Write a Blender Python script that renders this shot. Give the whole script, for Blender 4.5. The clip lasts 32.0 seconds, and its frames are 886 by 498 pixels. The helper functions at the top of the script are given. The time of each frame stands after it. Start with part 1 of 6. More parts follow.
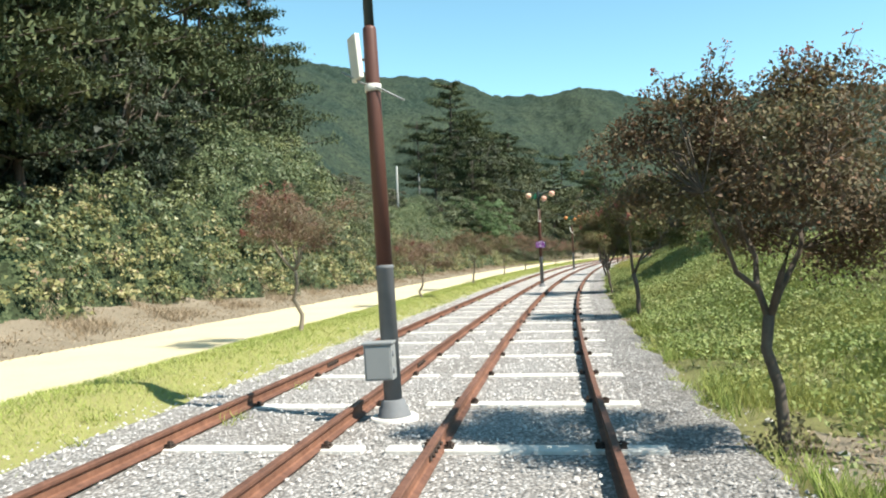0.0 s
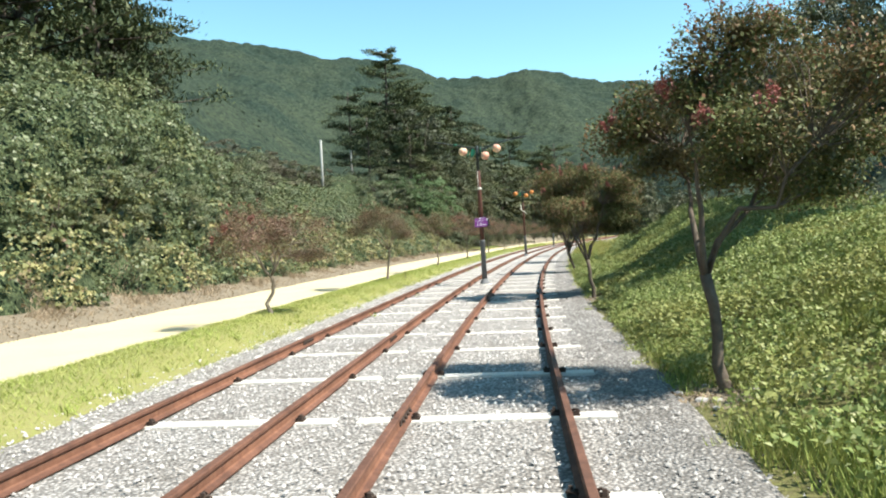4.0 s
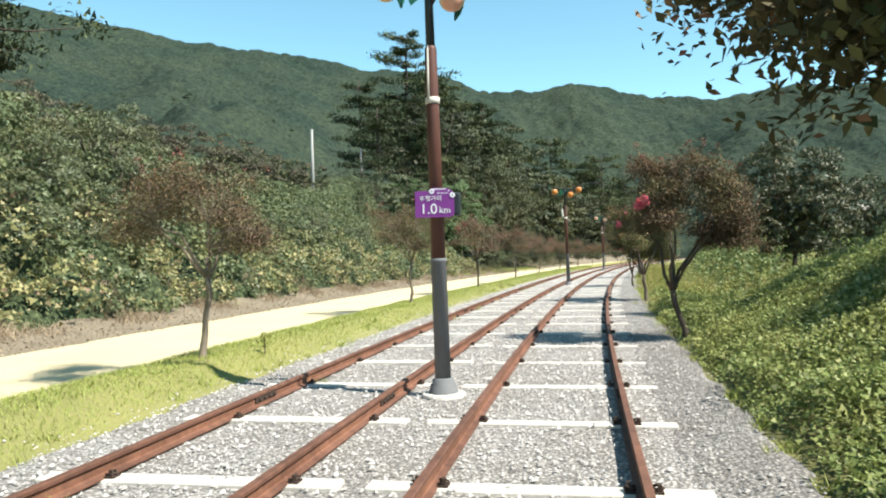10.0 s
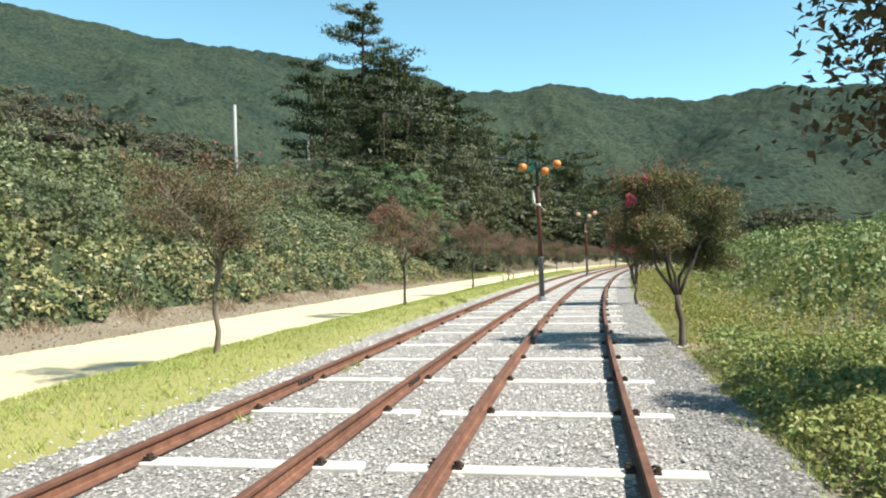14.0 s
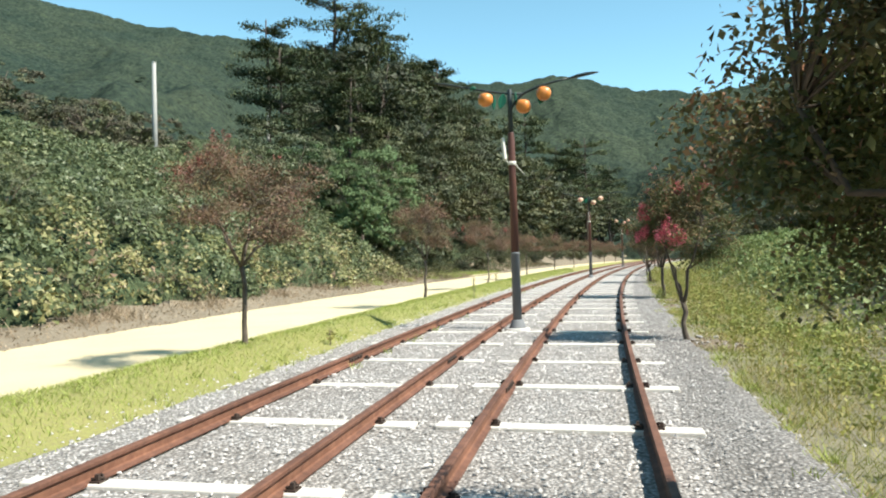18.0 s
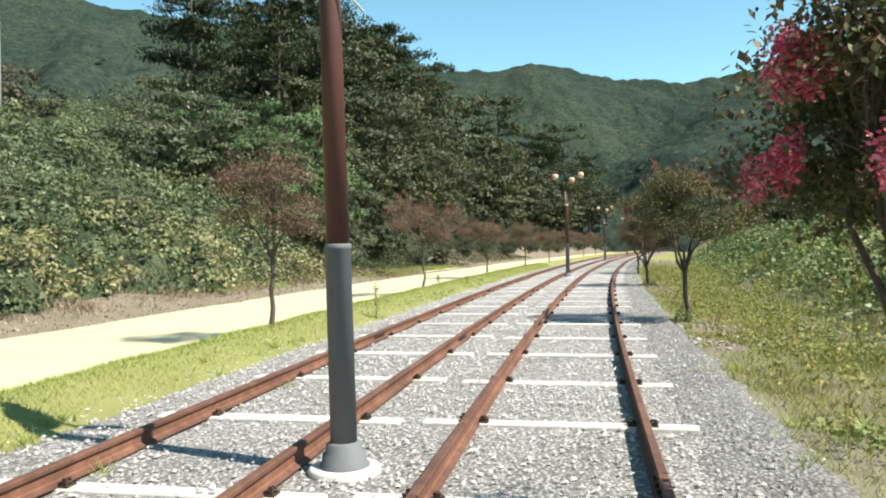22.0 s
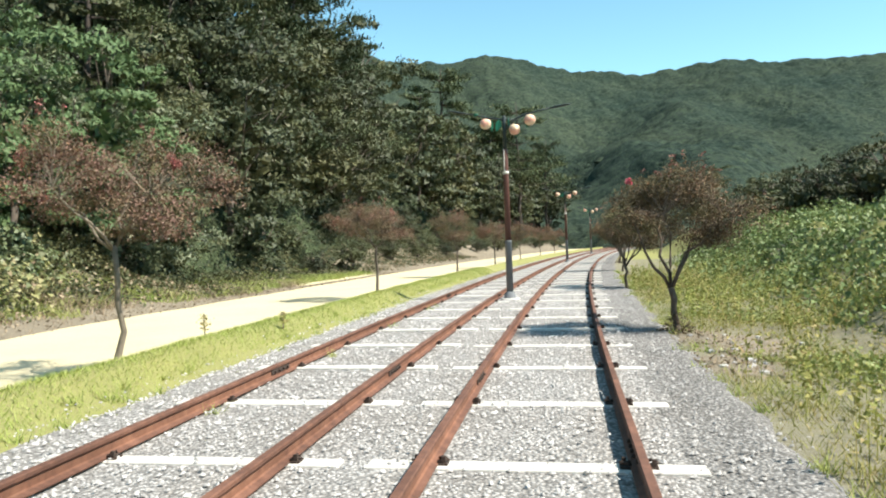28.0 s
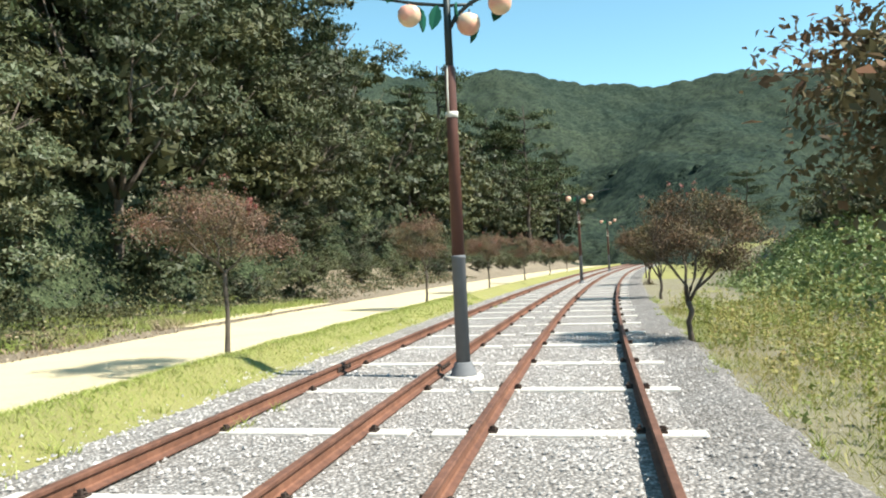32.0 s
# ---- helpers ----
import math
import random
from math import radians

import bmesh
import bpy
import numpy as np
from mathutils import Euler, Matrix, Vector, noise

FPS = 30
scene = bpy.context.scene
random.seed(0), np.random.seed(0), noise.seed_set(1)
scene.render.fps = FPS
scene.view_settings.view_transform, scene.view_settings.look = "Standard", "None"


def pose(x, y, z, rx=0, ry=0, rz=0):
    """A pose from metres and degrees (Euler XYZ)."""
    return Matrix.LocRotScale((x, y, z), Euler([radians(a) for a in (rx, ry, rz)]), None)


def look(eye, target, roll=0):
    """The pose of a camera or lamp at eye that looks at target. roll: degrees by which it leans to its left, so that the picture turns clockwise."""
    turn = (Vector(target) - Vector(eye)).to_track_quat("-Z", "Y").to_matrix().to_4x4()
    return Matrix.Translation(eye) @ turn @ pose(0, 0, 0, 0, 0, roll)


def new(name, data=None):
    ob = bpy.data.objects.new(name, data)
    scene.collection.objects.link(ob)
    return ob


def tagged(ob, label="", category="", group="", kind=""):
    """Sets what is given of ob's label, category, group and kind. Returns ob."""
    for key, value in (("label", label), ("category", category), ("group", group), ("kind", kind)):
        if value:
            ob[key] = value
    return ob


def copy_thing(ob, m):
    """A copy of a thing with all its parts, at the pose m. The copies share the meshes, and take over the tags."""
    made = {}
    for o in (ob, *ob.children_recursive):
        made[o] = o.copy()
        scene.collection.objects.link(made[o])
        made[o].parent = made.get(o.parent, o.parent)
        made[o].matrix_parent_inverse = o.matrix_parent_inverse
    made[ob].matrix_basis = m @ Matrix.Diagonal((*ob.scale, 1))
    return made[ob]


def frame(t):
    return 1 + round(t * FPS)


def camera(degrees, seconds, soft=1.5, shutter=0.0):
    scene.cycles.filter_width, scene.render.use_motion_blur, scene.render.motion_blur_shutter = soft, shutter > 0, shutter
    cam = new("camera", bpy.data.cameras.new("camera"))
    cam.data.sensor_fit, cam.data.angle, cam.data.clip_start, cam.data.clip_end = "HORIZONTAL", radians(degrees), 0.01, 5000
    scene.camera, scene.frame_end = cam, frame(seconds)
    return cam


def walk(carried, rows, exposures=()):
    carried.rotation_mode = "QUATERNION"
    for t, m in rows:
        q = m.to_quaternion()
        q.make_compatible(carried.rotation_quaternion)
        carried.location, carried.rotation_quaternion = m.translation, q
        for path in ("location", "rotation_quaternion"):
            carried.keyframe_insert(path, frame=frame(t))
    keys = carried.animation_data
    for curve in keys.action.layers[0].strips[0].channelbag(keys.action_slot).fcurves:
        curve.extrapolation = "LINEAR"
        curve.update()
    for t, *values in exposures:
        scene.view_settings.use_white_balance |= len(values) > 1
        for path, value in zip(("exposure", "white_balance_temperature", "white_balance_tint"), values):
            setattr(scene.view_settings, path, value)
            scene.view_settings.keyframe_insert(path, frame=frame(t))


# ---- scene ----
cam = camera(59.3, 32.0, 2.0)
ROWS = [
    (0.0, 0.585, -1.042, 2.039, 6.42, 0.29, -1.85),
    (0.5, 0.627, 0.490, 2.059, 5.78, -0.37, -2.56),
    (1.0, 0.683, 2.052, 2.009, 5.48, -0.56, -2.76),
    (1.5, 0.741, 3.595, 1.999, 5.83, -0.59, -3.15),
    (2.0, 0.793, 5.220, 1.969, 5.72, -0.45, -3.48),
    (2.5, 0.847, 6.786, 1.950, 4.79, -0.47, -3.12),
    (4.5, 1.114, 14.138, 1.803, 2.57, -1.18, -2.88),
    (5.0, 1.194, 15.808, 1.798, 2.64, -1.57, -3.12),
    (5.5, 1.262, 17.460, 1.784, 2.74, -1.64, -3.50),
    (6.0, 1.320, 19.106, 1.773, 3.21, -1.58, -3.40),
    (6.5, 1.407, 20.668, 1.725, 4.38, -1.31, -2.38),
    (7.0, 1.525, 22.312, 1.728, 5.55, -1.25, -1.87),
    (7.5, 1.633, 23.918, 1.695, 6.27, -1.50, -1.91),
    (8.0, 1.692, 25.518, 1.703, 5.93, -1.76, -1.21),
    (8.5, 1.794, 27.185, 1.707, 5.77, -1.08, -1.08),
    (9.0, 1.890, 28.807, 1.696, 5.64, -0.18, -1.27),
    (9.5, 2.018, 30.434, 1.680, 5.63, 0.37, -1.35),
    (10.0, 2.128, 32.045, 1.674, 5.69, 0.61, -1.41),
    (10.5, 2.254, 33.660, 1.675, 5.81, 0.78, -1.36),
    (11.0, 2.368, 35.294, 1.657, 5.83, 1.01, -1.51),
    (11.5, 2.491, 36.933, 1.628, 5.84, 1.14, -1.53),
    (12.0, 2.581, 38.537, 1.626, 5.42, 0.97, -1.51),
    (12.5, 2.688, 40.120, 1.635, 4.98, 0.64, -1.43),
    (13.0, 2.837, 41.720, 1.636, 4.71, 0.52, -1.31),
    (13.5, 2.970, 43.310, 1.648, 4.32, 0.55, -1.26),
    (14.0, 3.106, 44.857, 1.644, 4.19, 0.80, -1.28),
    (14.5, 3.222, 46.436, 1.647, 4.35, 1.02, -1.00),
    (16.5, 3.831, 52.357, 1.665, 4.96, 1.23, -2.07),
    (17.0, 3.987, 53.864, 1.661, 4.73, 1.01, -2.08),
    (17.5, 4.139, 55.315, 1.636, 4.50, 0.89, -1.80),
    (18.0, 4.304, 56.805, 1.629, 4.34, 0.48, -0.99),
    (18.5, 4.443, 58.258, 1.616, 4.62, 0.15, -0.08),
    (19.0, 4.597, 59.689, 1.616, 4.97, -0.08, 0.02),
    (19.5, 4.788, 61.089, 1.619, 5.08, -0.49, 0.27),
    (20.0, 4.955, 62.487, 1.623, 3.79, -0.76, -0.22),
    (20.5, 5.135, 63.877, 1.645, 3.46, -0.65, -0.11),
    (21.0, 5.313, 65.266, 1.637, 3.51, -0.39, -0.35),
    (21.5, 5.481, 66.665, 1.621, 3.31, -0.21, -0.58),
    (22.0, 5.639, 68.027, 1.642, 2.82, -0.18, -0.82),
    (22.5, 5.821, 69.410, 1.621, 2.32, 0.08, -1.09),
    (23.0, 5.984, 70.775, 1.635, 1.85, 0.10, -1.20),
    (23.5, 6.157, 72.153, 1.637, 1.56, 0.10, -1.49),
    (24.0, 6.318, 73.507, 1.637, 1.30, -0.02, -1.43),
    (24.5, 6.498, 74.858, 1.638, 1.08, -0.08, -1.64),
    (25.0, 6.676, 76.228, 1.631, 0.86, -0.06, -1.76),
    (25.5, 6.843, 77.647, 1.646, 0.60, -0.20, -2.12),
    (27.5, 7.738, 83.346, 1.664, 0.09, -0.35, -1.79),
    (28.0, 7.967, 84.786, 1.654, -0.19, -0.40, -1.51),
    (28.5, 8.189, 86.133, 1.659, -0.58, -0.47, -1.28),
    (29.0, 8.416, 87.551, 1.659, -0.38, -0.26, -1.39),
    (29.5, 8.685, 89.015, 1.681, -0.21, -0.04, -1.38),
    (30.0, 8.934, 90.463, 1.677, -0.05, 0.16, -1.53),
    (30.5, 9.214, 91.930, 1.676, 0.23, 0.40, -1.77),
    (31.0, 9.420, 93.435, 1.676, 0.46, 0.56, -1.59),
    (31.5, 9.690, 94.854, 1.659, 0.76, 0.71, -1.74),
    (32.0, 9.840, 96.268, 1.611, 0.78, 0.95, -2.06),
]
# rows: seconds, place, yaw, pitch, roll
walk(cam, [(t, pose(x, y, z, 90 + pitch, 0, yaw) @ pose(0, 0, 0, 0, 0, roll)) for t, x, y, z, yaw, pitch, roll in ROWS],
     exposures=[(t, e, 6600, 8) for t, e in ((0.0, 1.0), (2.0, 1.08), (5.0, 1.08), (9.0, 1.0), (12.0, 0.96), (18.0, 0.91), (22.0, 0.88), (25.0, 0.94), (30.0, 1.0), (32.0, 1.0))])

# ---- world and sun ----
SUN_FROM = Vector((0.58, -0.24, 0.78)).normalized()
world = bpy.data.worlds.new("sky")
scene.world = world
world.use_nodes = True
wn = world.node_tree.nodes
sky = wn.new("ShaderNodeTexSky")
sky.sky_type = "NISHITA"
sky.sun_disc = False
sky.sun_elevation = math.asin(SUN_FROM.z)
sky.sun_rotation = math.atan2(SUN_FROM.x, SUN_FROM.y)
sky.altitude = 200
sky.air_density = 0.62
sky.dust_density = 0.0
sky.ozone_density = 0.0
wn["Background"].inputs["Strength"].default_value = 0.15
tint = wn.new("ShaderNodeHueSaturation")
tint.inputs["Hue"].default_value = 0.464
tint.inputs["Saturation"].default_value = 1.05
world.node_tree.links.new(sky.outputs[0], tint.inputs["Color"])
world.node_tree.links.new(tint.outputs[0], wn["Background"].inputs[0])
sun = new("sun", bpy.data.lights.new("sun", "SUN"))
sun.data.energy = 5.0
sun.data.angle = radians(0.53)
sun.data.color = (1.0, 0.95, 0.87)
sun.matrix_world = look(SUN_FROM * 60 + Vector((5, 50, 0)), (5, 50, 0))

# ---- plan: the track bends gently; places are given by y along it and u across it ----
def centre(y):
    return 0.3425 + 0.017067 * y + 8.6953e-4 * y * y - 5.397e-7 * y ** 3


def lean(y):
    return 0.017067 + 2 * 8.6953e-4 * y - 3 * 5.397e-7 * y * y


def rise(y):
    """Height of the track bed."""
    q = np.clip(y, -12.0, 120.0) - 40.0
    return -0.0020180 * q + 1.18015e-4 * q ** 2 - 1.78404e-6 * q ** 3 + 8.4588e-9 * q ** 4


def spot(y, u, dz=0.0):
    return Vector((centre(y) + u * math.sqrt(1.0 + lean(y) ** 2), y, rise(y) + dz))


def square(y, u, dz=0.0):
    """As spot(), but square across from the track's middle at y."""
    s = lean(y)
    return spot(y - u * s / math.sqrt(1 + s * s), u, dz)


def heading(y):
    """Turn about z of a thing that faces along the track."""
    return -math.degrees(math.atan(lean(y)))


def smooth(a, b, x):
    q = np.clip((x - a) / (b - a), 0.0, 1.0)
    return q * q * (3 - 2 * q)


def lumps(x, y, size, seed=0.0):
    """Cheap smooth bumps from sums of waves, about -1 to 1."""
    a, b = x / size, y / size
    return (np.sin(a * 1.7 + 1.3 * np.sin(b * 1.1 + seed) + seed) * 0.5 + np.sin(b * 2.1 + 1.1 * np.sin(a * 1.9 - seed) + 2 * seed) * 0.35
            + np.sin((a + b) * 3.3 + 3 * seed) * 0.2 + np.sin((a - b) * 4.1 - seed) * 0.15)


WIDER, AHEAD = 1.23, 4.5


def outward(u):
    """From the slope's own plan across to the distance from the track."""
    return 0.35 + WIDER * (u - 0.35)


def inward(u):
    return 0.35 + (u - 0.35) / WIDER


def chance(i, j, seed):
    """A number from 0 to 1 for each whole-numbered cell."""
    q = np.sin(i * 127.1 + j * 311.7 + seed * 74.7) * 43758.5453
    return q - np.floor(q)


def domes(x, y, size, seed=0.0):
    """Rounded heads of bushes or tree tops, one to a cell, with creases between them, 0 to 1."""
    x, y = np.broadcast_arrays(np.asarray(x, float) / size, np.asarray(y, float) / size)
    ci, cj = np.floor(x), np.floor(y)
    best = np.zeros(x.shape)
    for di in (-1, 0, 1):
        for dj in (-1, 0, 1):
            i, j = ci + di, cj + dj
            a, b, c = chance(i, j, seed), chance(i, j, seed + 1.3), chance(i, j, seed + 2.9)
            d2 = (x - i - 0.15 - 0.7 * a) ** 2 + (y - j - 0.15 - 0.7 * b) ** 2
            r = 0.62 + 0.38 * c
            best = np.maximum(best, (0.55 + 0.45 * c) * np.sqrt(np.maximum(1.0 - d2 / (r * r), 0.0)))
    return best


def mound(y, u):
    """Height of the vine-covered bushes on the left slope above the soil."""
    edge = -11.1 + 0.75 * smooth(24.0, 30.0, y) - 0.3 * lumps(y, y * 0 + 3.0, 2.9, 0.7) - 0.25 * lumps(y * 1.37, y * 0 + 1.0, 1.1, 2.9) - 2.6 * smooth(101.0, 108.0, y)
    front = smooth(0.0, np.interp(y, [0, 24, 28, 56, 64], [2.0, 2.0, 2.8, 2.8, 4.6]), edge - u)
    back = smooth(-11.6, -13.6, u)
    base = np.interp(y, [0, 14, 18, 20.5, 23, 26, 31, 36, 43, 47, 51, 57, 63, 80, 100], [1.5, 1.5, 1.7, 2.5, 2.7, 1.8, 2.3, 4.8, 4.4, 3.5, 2.3, 1.5, 1.0, 0.8, 0.7])
    base = 1.5 + (base - 1.5) * back + 2.6 * smooth(100.0, 108.0, y)
    rough = (1.0 - 0.4 * smooth(56.0, 64.0, y) * (1 - smooth(100.0, 106.0, y))) * (0.5 + 0.5 * smooth(20.0, 28.0, y))
    big = base - 1.7 * rough + 2.7 * rough * domes(y, u, 2.3, 3.1) + 0.6 * domes(y, u, 0.85, 7.7) + 1.6 * (domes(y, u, 4.6, 1.9) - 0.5) * smooth(28.0, 34.0, y) * (1 - smooth(58.0, 64.0, y))
    cave = 1.0 - smooth(1.1, 0.7, np.abs(y - 33.6)) * smooth(-12.6, -12.0, u)
    big = big * cave * (1.0 - smooth(-13.0, -14.6, u) * (1.0 - smooth(26.0, 32.0, y)))
    fade = 1.0 - 0.75 * smooth(-22.0, -28.0, u)
    late = 1.0 - 0.3 * smooth(99.0, 103.0, y) * (1 - smooth(104.0, 109.0, y))
    lip = cave * (1.0 + 0.55 * lumps(y, u, 0.9, 3.3)) * smooth(0.15, 0.75, edge - u) * (1 - smooth(92.0, 99.0, y))
    return np.maximum(np.maximum(front * big * fade * late, lip), 0.0)


def land(y, u):
    """Height of the ground above the track bed."""
    u = np.asarray(u, float)
    y = np.asarray(y, float)
    z = np.zeros(np.broadcast(y, u).shape)
    z = z - 0.03
    left = smooth(-4.45, -5.2, u) * 0.27 - 0.36 * smooth(-5.8, -7.0, u - 0.4 * smooth(55.0, 78.0, y)) + 0.02 * lumps(y, u, 0.9, 0.3) * smooth(-4.6, -5.1, u) * (1 - smooth(-6.4, -6.9, u))
    ys = y - AHEAD
    d = np.maximum(-inward(u) - 9.0 - 3.2 * smooth(104.0, 113.0, ys) * (1 - smooth(126.0, 136.0, ys)), 0.0)
    slope = 0.16 * np.minimum(d, 2.2) + 0.46 * np.maximum(d - 2.2, 0) * (1 - smooth(16, 24, d)) + smooth(16, 24, d) * (0.46 * 16 + 0.22 * np.maximum(d - 18, 0))
    left = left + WIDER * slope + 0.06 * lumps(y, u, 1.3, 1.0) * smooth(0.2, 1.2, d)
    bank = (0.3 + 0.7 * smooth(2.0, 22.0, y)) * (1 - smooth(44.0, 58.0, y))
    foot = 2.3 + 0.9 * (1 - smooth(4.0, 20.0, y))
    r = np.maximum(u - foot, 0.0)
    right = bank * (1.7 + 0.6 * smooth(26.0, 42.0, y)) * smooth(0.0, 4.9, r) + bank * 0.03 * np.maximum(r - 4.9, 0)
    right = right + (1 - bank) * (-0.12 * smooth(0.1, 1.5, u - 1.9) + 0.02 * np.maximum(u - 14.0, 0)) + 0.05 * lumps(y, u, 1.7, 4.0) * smooth(2.4, 4.0, u)
    kud = smooth(4.6, 8.8, u - 0.9 * smooth(96.0, 104.0, y) - 0.5 * lumps(y, y * 0, 5.0, 1.0)) * (1 - smooth(15, 22, u)) * smooth(56.0, 66.0, y)
    right = right + kud * (2.0 + 0.5 * lumps(y, u, 2.0, 5.0))
    z = z + np.where(u < -3.9, left, 0.0) + np.where(u > 1.9, right, 0.0)
    far = smooth(40, 200, np.abs(u)) * 0.05 * np.abs(u)
    return z + far - 14.0 * smooth(-50.0, -95.0, u)


# ---- materials ----
def material(name, rough=0.9, metal=0.0, spec=0.3):
    m = bpy.data.materials.new(name)
    m.use_nodes = True
    b = m.node_tree.nodes["Principled BSDF"]
    b.inputs["Roughness"].default_value = rough
    b.inputs["Metallic"].default_value = metal
    b.inputs["Specular IOR Level"].default_value = spec
    return m


def node(m, kind, **values):
    n = m.node_tree.nodes.new(kind)
    for key, value in values.items():
        n.inputs[key.replace("_", " ")].default_value = value
    return n


def wire(m, a, b):
    m.node_tree.links.new(a, b)


def ramp(m, source, stops):
    r = m.node_tree.nodes.new("ShaderNodeValToRGB")
    while len(r.color_ramp.elements) < len(stops):
        r.color_ramp.elements.new(0.5)
    for e, (p, c) in zip(r.color_ramp.elements, stops):
        e.position, e.color = p, (*c, 1)
    wire(m, source, r.inputs[0])
    return r.outputs[0]


def mixed(m, fac, a, b, kind="MIX"):
    n = m.node_tree.nodes.new("ShaderNodeMixRGB")
    n.blend_type = kind
    for slot, value in ((0, fac), (1, a), (2, b)):
        if hasattr(value, "is_linked"):
            wire(m, value, n.inputs[slot])
        elif slot == 0:
            n.inputs[0].default_value = value
        else:
            n.inputs[slot].default_value = (*value, 1)
    return n.outputs[0]


def place(m, scale=(1, 1, 1)):
    g = m.node_tree.nodes.new("ShaderNodeNewGeometry")
    p = m.node_tree.nodes.new("ShaderNodeMapping")
    p.inputs["Scale"].default_value = scale
    wire(m, g.outputs["Position"], p.inputs[0])
    return p.outputs[0]


def grain(m, scale, detail=4.0, rough=0.6, stretch=(1, 1, 1)):
    n = node(m, "ShaderNodeTexNoise", Scale=scale, Detail=detail, Roughness=rough)
    wire(m, place(m, stretch), n.inputs["Vector"])
    return n.outputs[0]


def bumped(m, source, strength=0.4, distance=0.02):
    b = node(m, "ShaderNodeBump", Strength=strength, Distance=distance)
    wire(m, source, b.inputs["Height"])
    wire(m, b.outputs[0], m.node_tree.nodes["Principled BSDF"].inputs["Normal"])


def coloured(m, out):
    wire(m, out, m.node_tree.nodes["Principled BSDF"].inputs["Base Color"])
    return m


def plain(name, c, rough=0.7, metal=0.0, scale=14.0, vary=0.25, spec=0.3, bump=0.0):
    """A paint or coat with fine grain and broader stains."""
    m = material(name, rough, metal, spec)
    lo, hi = [v * (1 - vary) for v in c], [min(v * (1 + vary), 0.95) for v in c]
    a = ramp(m, grain(m, scale), [(0.3, lo), (0.7, hi)])
    b = ramp(m, grain(m, scale * 0.13, 2.0), [(0.35, [v * (1 - vary * 0.6) for v in c]), (0.65, hi)])
    coloured(m, mixed(m, 0.5, a, b))
    if bump:
        bumped(m, grain(m, scale * 3), bump, 0.004)
    return m


def leafy(name, stops, gloss=0.6, patch=0.0, patch_stops=None, passing=0.25, spec=0.2, each=None):
    """Leaves: one hue a leaf, patches of another hue at a larger scale, a little light let through."""
    m = material(name, gloss, 0.0, spec)
    g = m.node_tree.nodes.new("ShaderNodeNewGeometry")
    c = ramp(m, g.outputs["Random Per Island"], stops)
    if patch_stops:
        c2 = ramp(m, g.outputs["Random Per Island"], patch_stops)
        f = ramp(m, grain(m, patch, 2.0), [(0.47, (0, 0, 0)), (0.62, (1, 1, 1))])
        c = mixed(m, f, c, c2)
    if each:
        tree = m.node_tree.nodes.new("ShaderNodeObjectInfo")
        c = mixed(m, 1.0, c, ramp(m, tree.outputs["Random"], each), "MULTIPLY")
    coloured(m, c)
    b = m.node_tree.nodes["Principled BSDF"]
    b.inputs["Roughness"].default_value = gloss
    t = m.node_tree.nodes.new("ShaderNodeBsdfTranslucent")
    wire(m, c, t.inputs[0])
    mix = m.node_tree.nodes.new("ShaderNodeMixShader")
    mix.inputs[0].default_value = passing * 0.6
    wire(m, b.outputs[0], mix.inputs[1])
    wire(m, t.outputs[0], mix.inputs[2])
    wire(m, mix.outputs[0], m.node_tree.nodes["Material Output"].inputs[0])
    return m


def make_ballast_bed(name, tone):
    m = material(name, 0.95)
    v = node(m, "ShaderNodeTexVoronoi", Scale=28.0)
    wire(m, place(m), v.inputs["Vector"])
    stone = ramp(m, v.outputs["Color"], [(p, [c * tone for c in k]) for p, k in ((0.0, (0.2, 0.19, 0.178)), (0.5, (0.405, 0.388, 0.368)), (1.0, (0.61, 0.58, 0.55)))])
    # crevices between stones get darker colour in place of shade
    gap = ramp(m, v.outputs["Distance"], [(0.25, (1, 1, 1)), (0.62, (0.5, 0.49, 0.48))])
    c = mixed(m, 1.0, stone, gap, "MULTIPLY")
    stain = ramp(m, grain(m, 0.7, 3.0), [(0.35, (0.86, 0.84, 0.82)), (0.65, (1, 1, 1))])
    coloured(m, mixed(m, 1.0, c, stain, "MULTIPLY"))
    bumped(m, ramp(m, v.outputs["Distance"], [(0.1, (1, 1, 1)), (0.7, (0, 0, 0))]), 0.8, 0.018)
    return m


def make_soil(name, a, b, c, scale=3.0):
    m = material(name, 0.97, 0.0, 0.15)
    big = ramp(m, grain(m, scale * 0.2, 4.0), [(0.35, a), (0.65, b)])
    fine = ramp(m, grain(m, scale * 9, 5.0, 0.7), [(0.38, (0, 0, 0)), (0.66, (1, 1, 1))])
    coloured(m, mixed(m, fine, big, c))
    bumped(m, grain(m, scale * 9, 5.0, 0.7), 0.8, 0.03)
    return m


M_BALLAST = make_ballast_bed("ballast_bed", 1.0)
M_SHOULDER = make_ballast_bed("dirty_ballast_bed", 0.74)
def make_stones(name, tone):
    m = material(name, 0.9)
    g = m.node_tree.nodes.new("ShaderNodeNewGeometry")
    each = ramp(m, g.outputs["Random Per Island"], [(p, [c * tone for c in k]) for p, k in ((0.0, (0.19, 0.18, 0.168)), (0.45, (0.365, 0.347, 0.325)), (0.8, (0.49, 0.462, 0.43)), (1.0, (0.63, 0.6, 0.565)))])
    return coloured(m, mixed(m, 0.35, each, ramp(m, grain(m, 60), [(0.35, (0.38 * tone, 0.37 * tone, 0.36 * tone)), (0.65, (0.62 * tone, 0.6 * tone, 0.58 * tone))])))


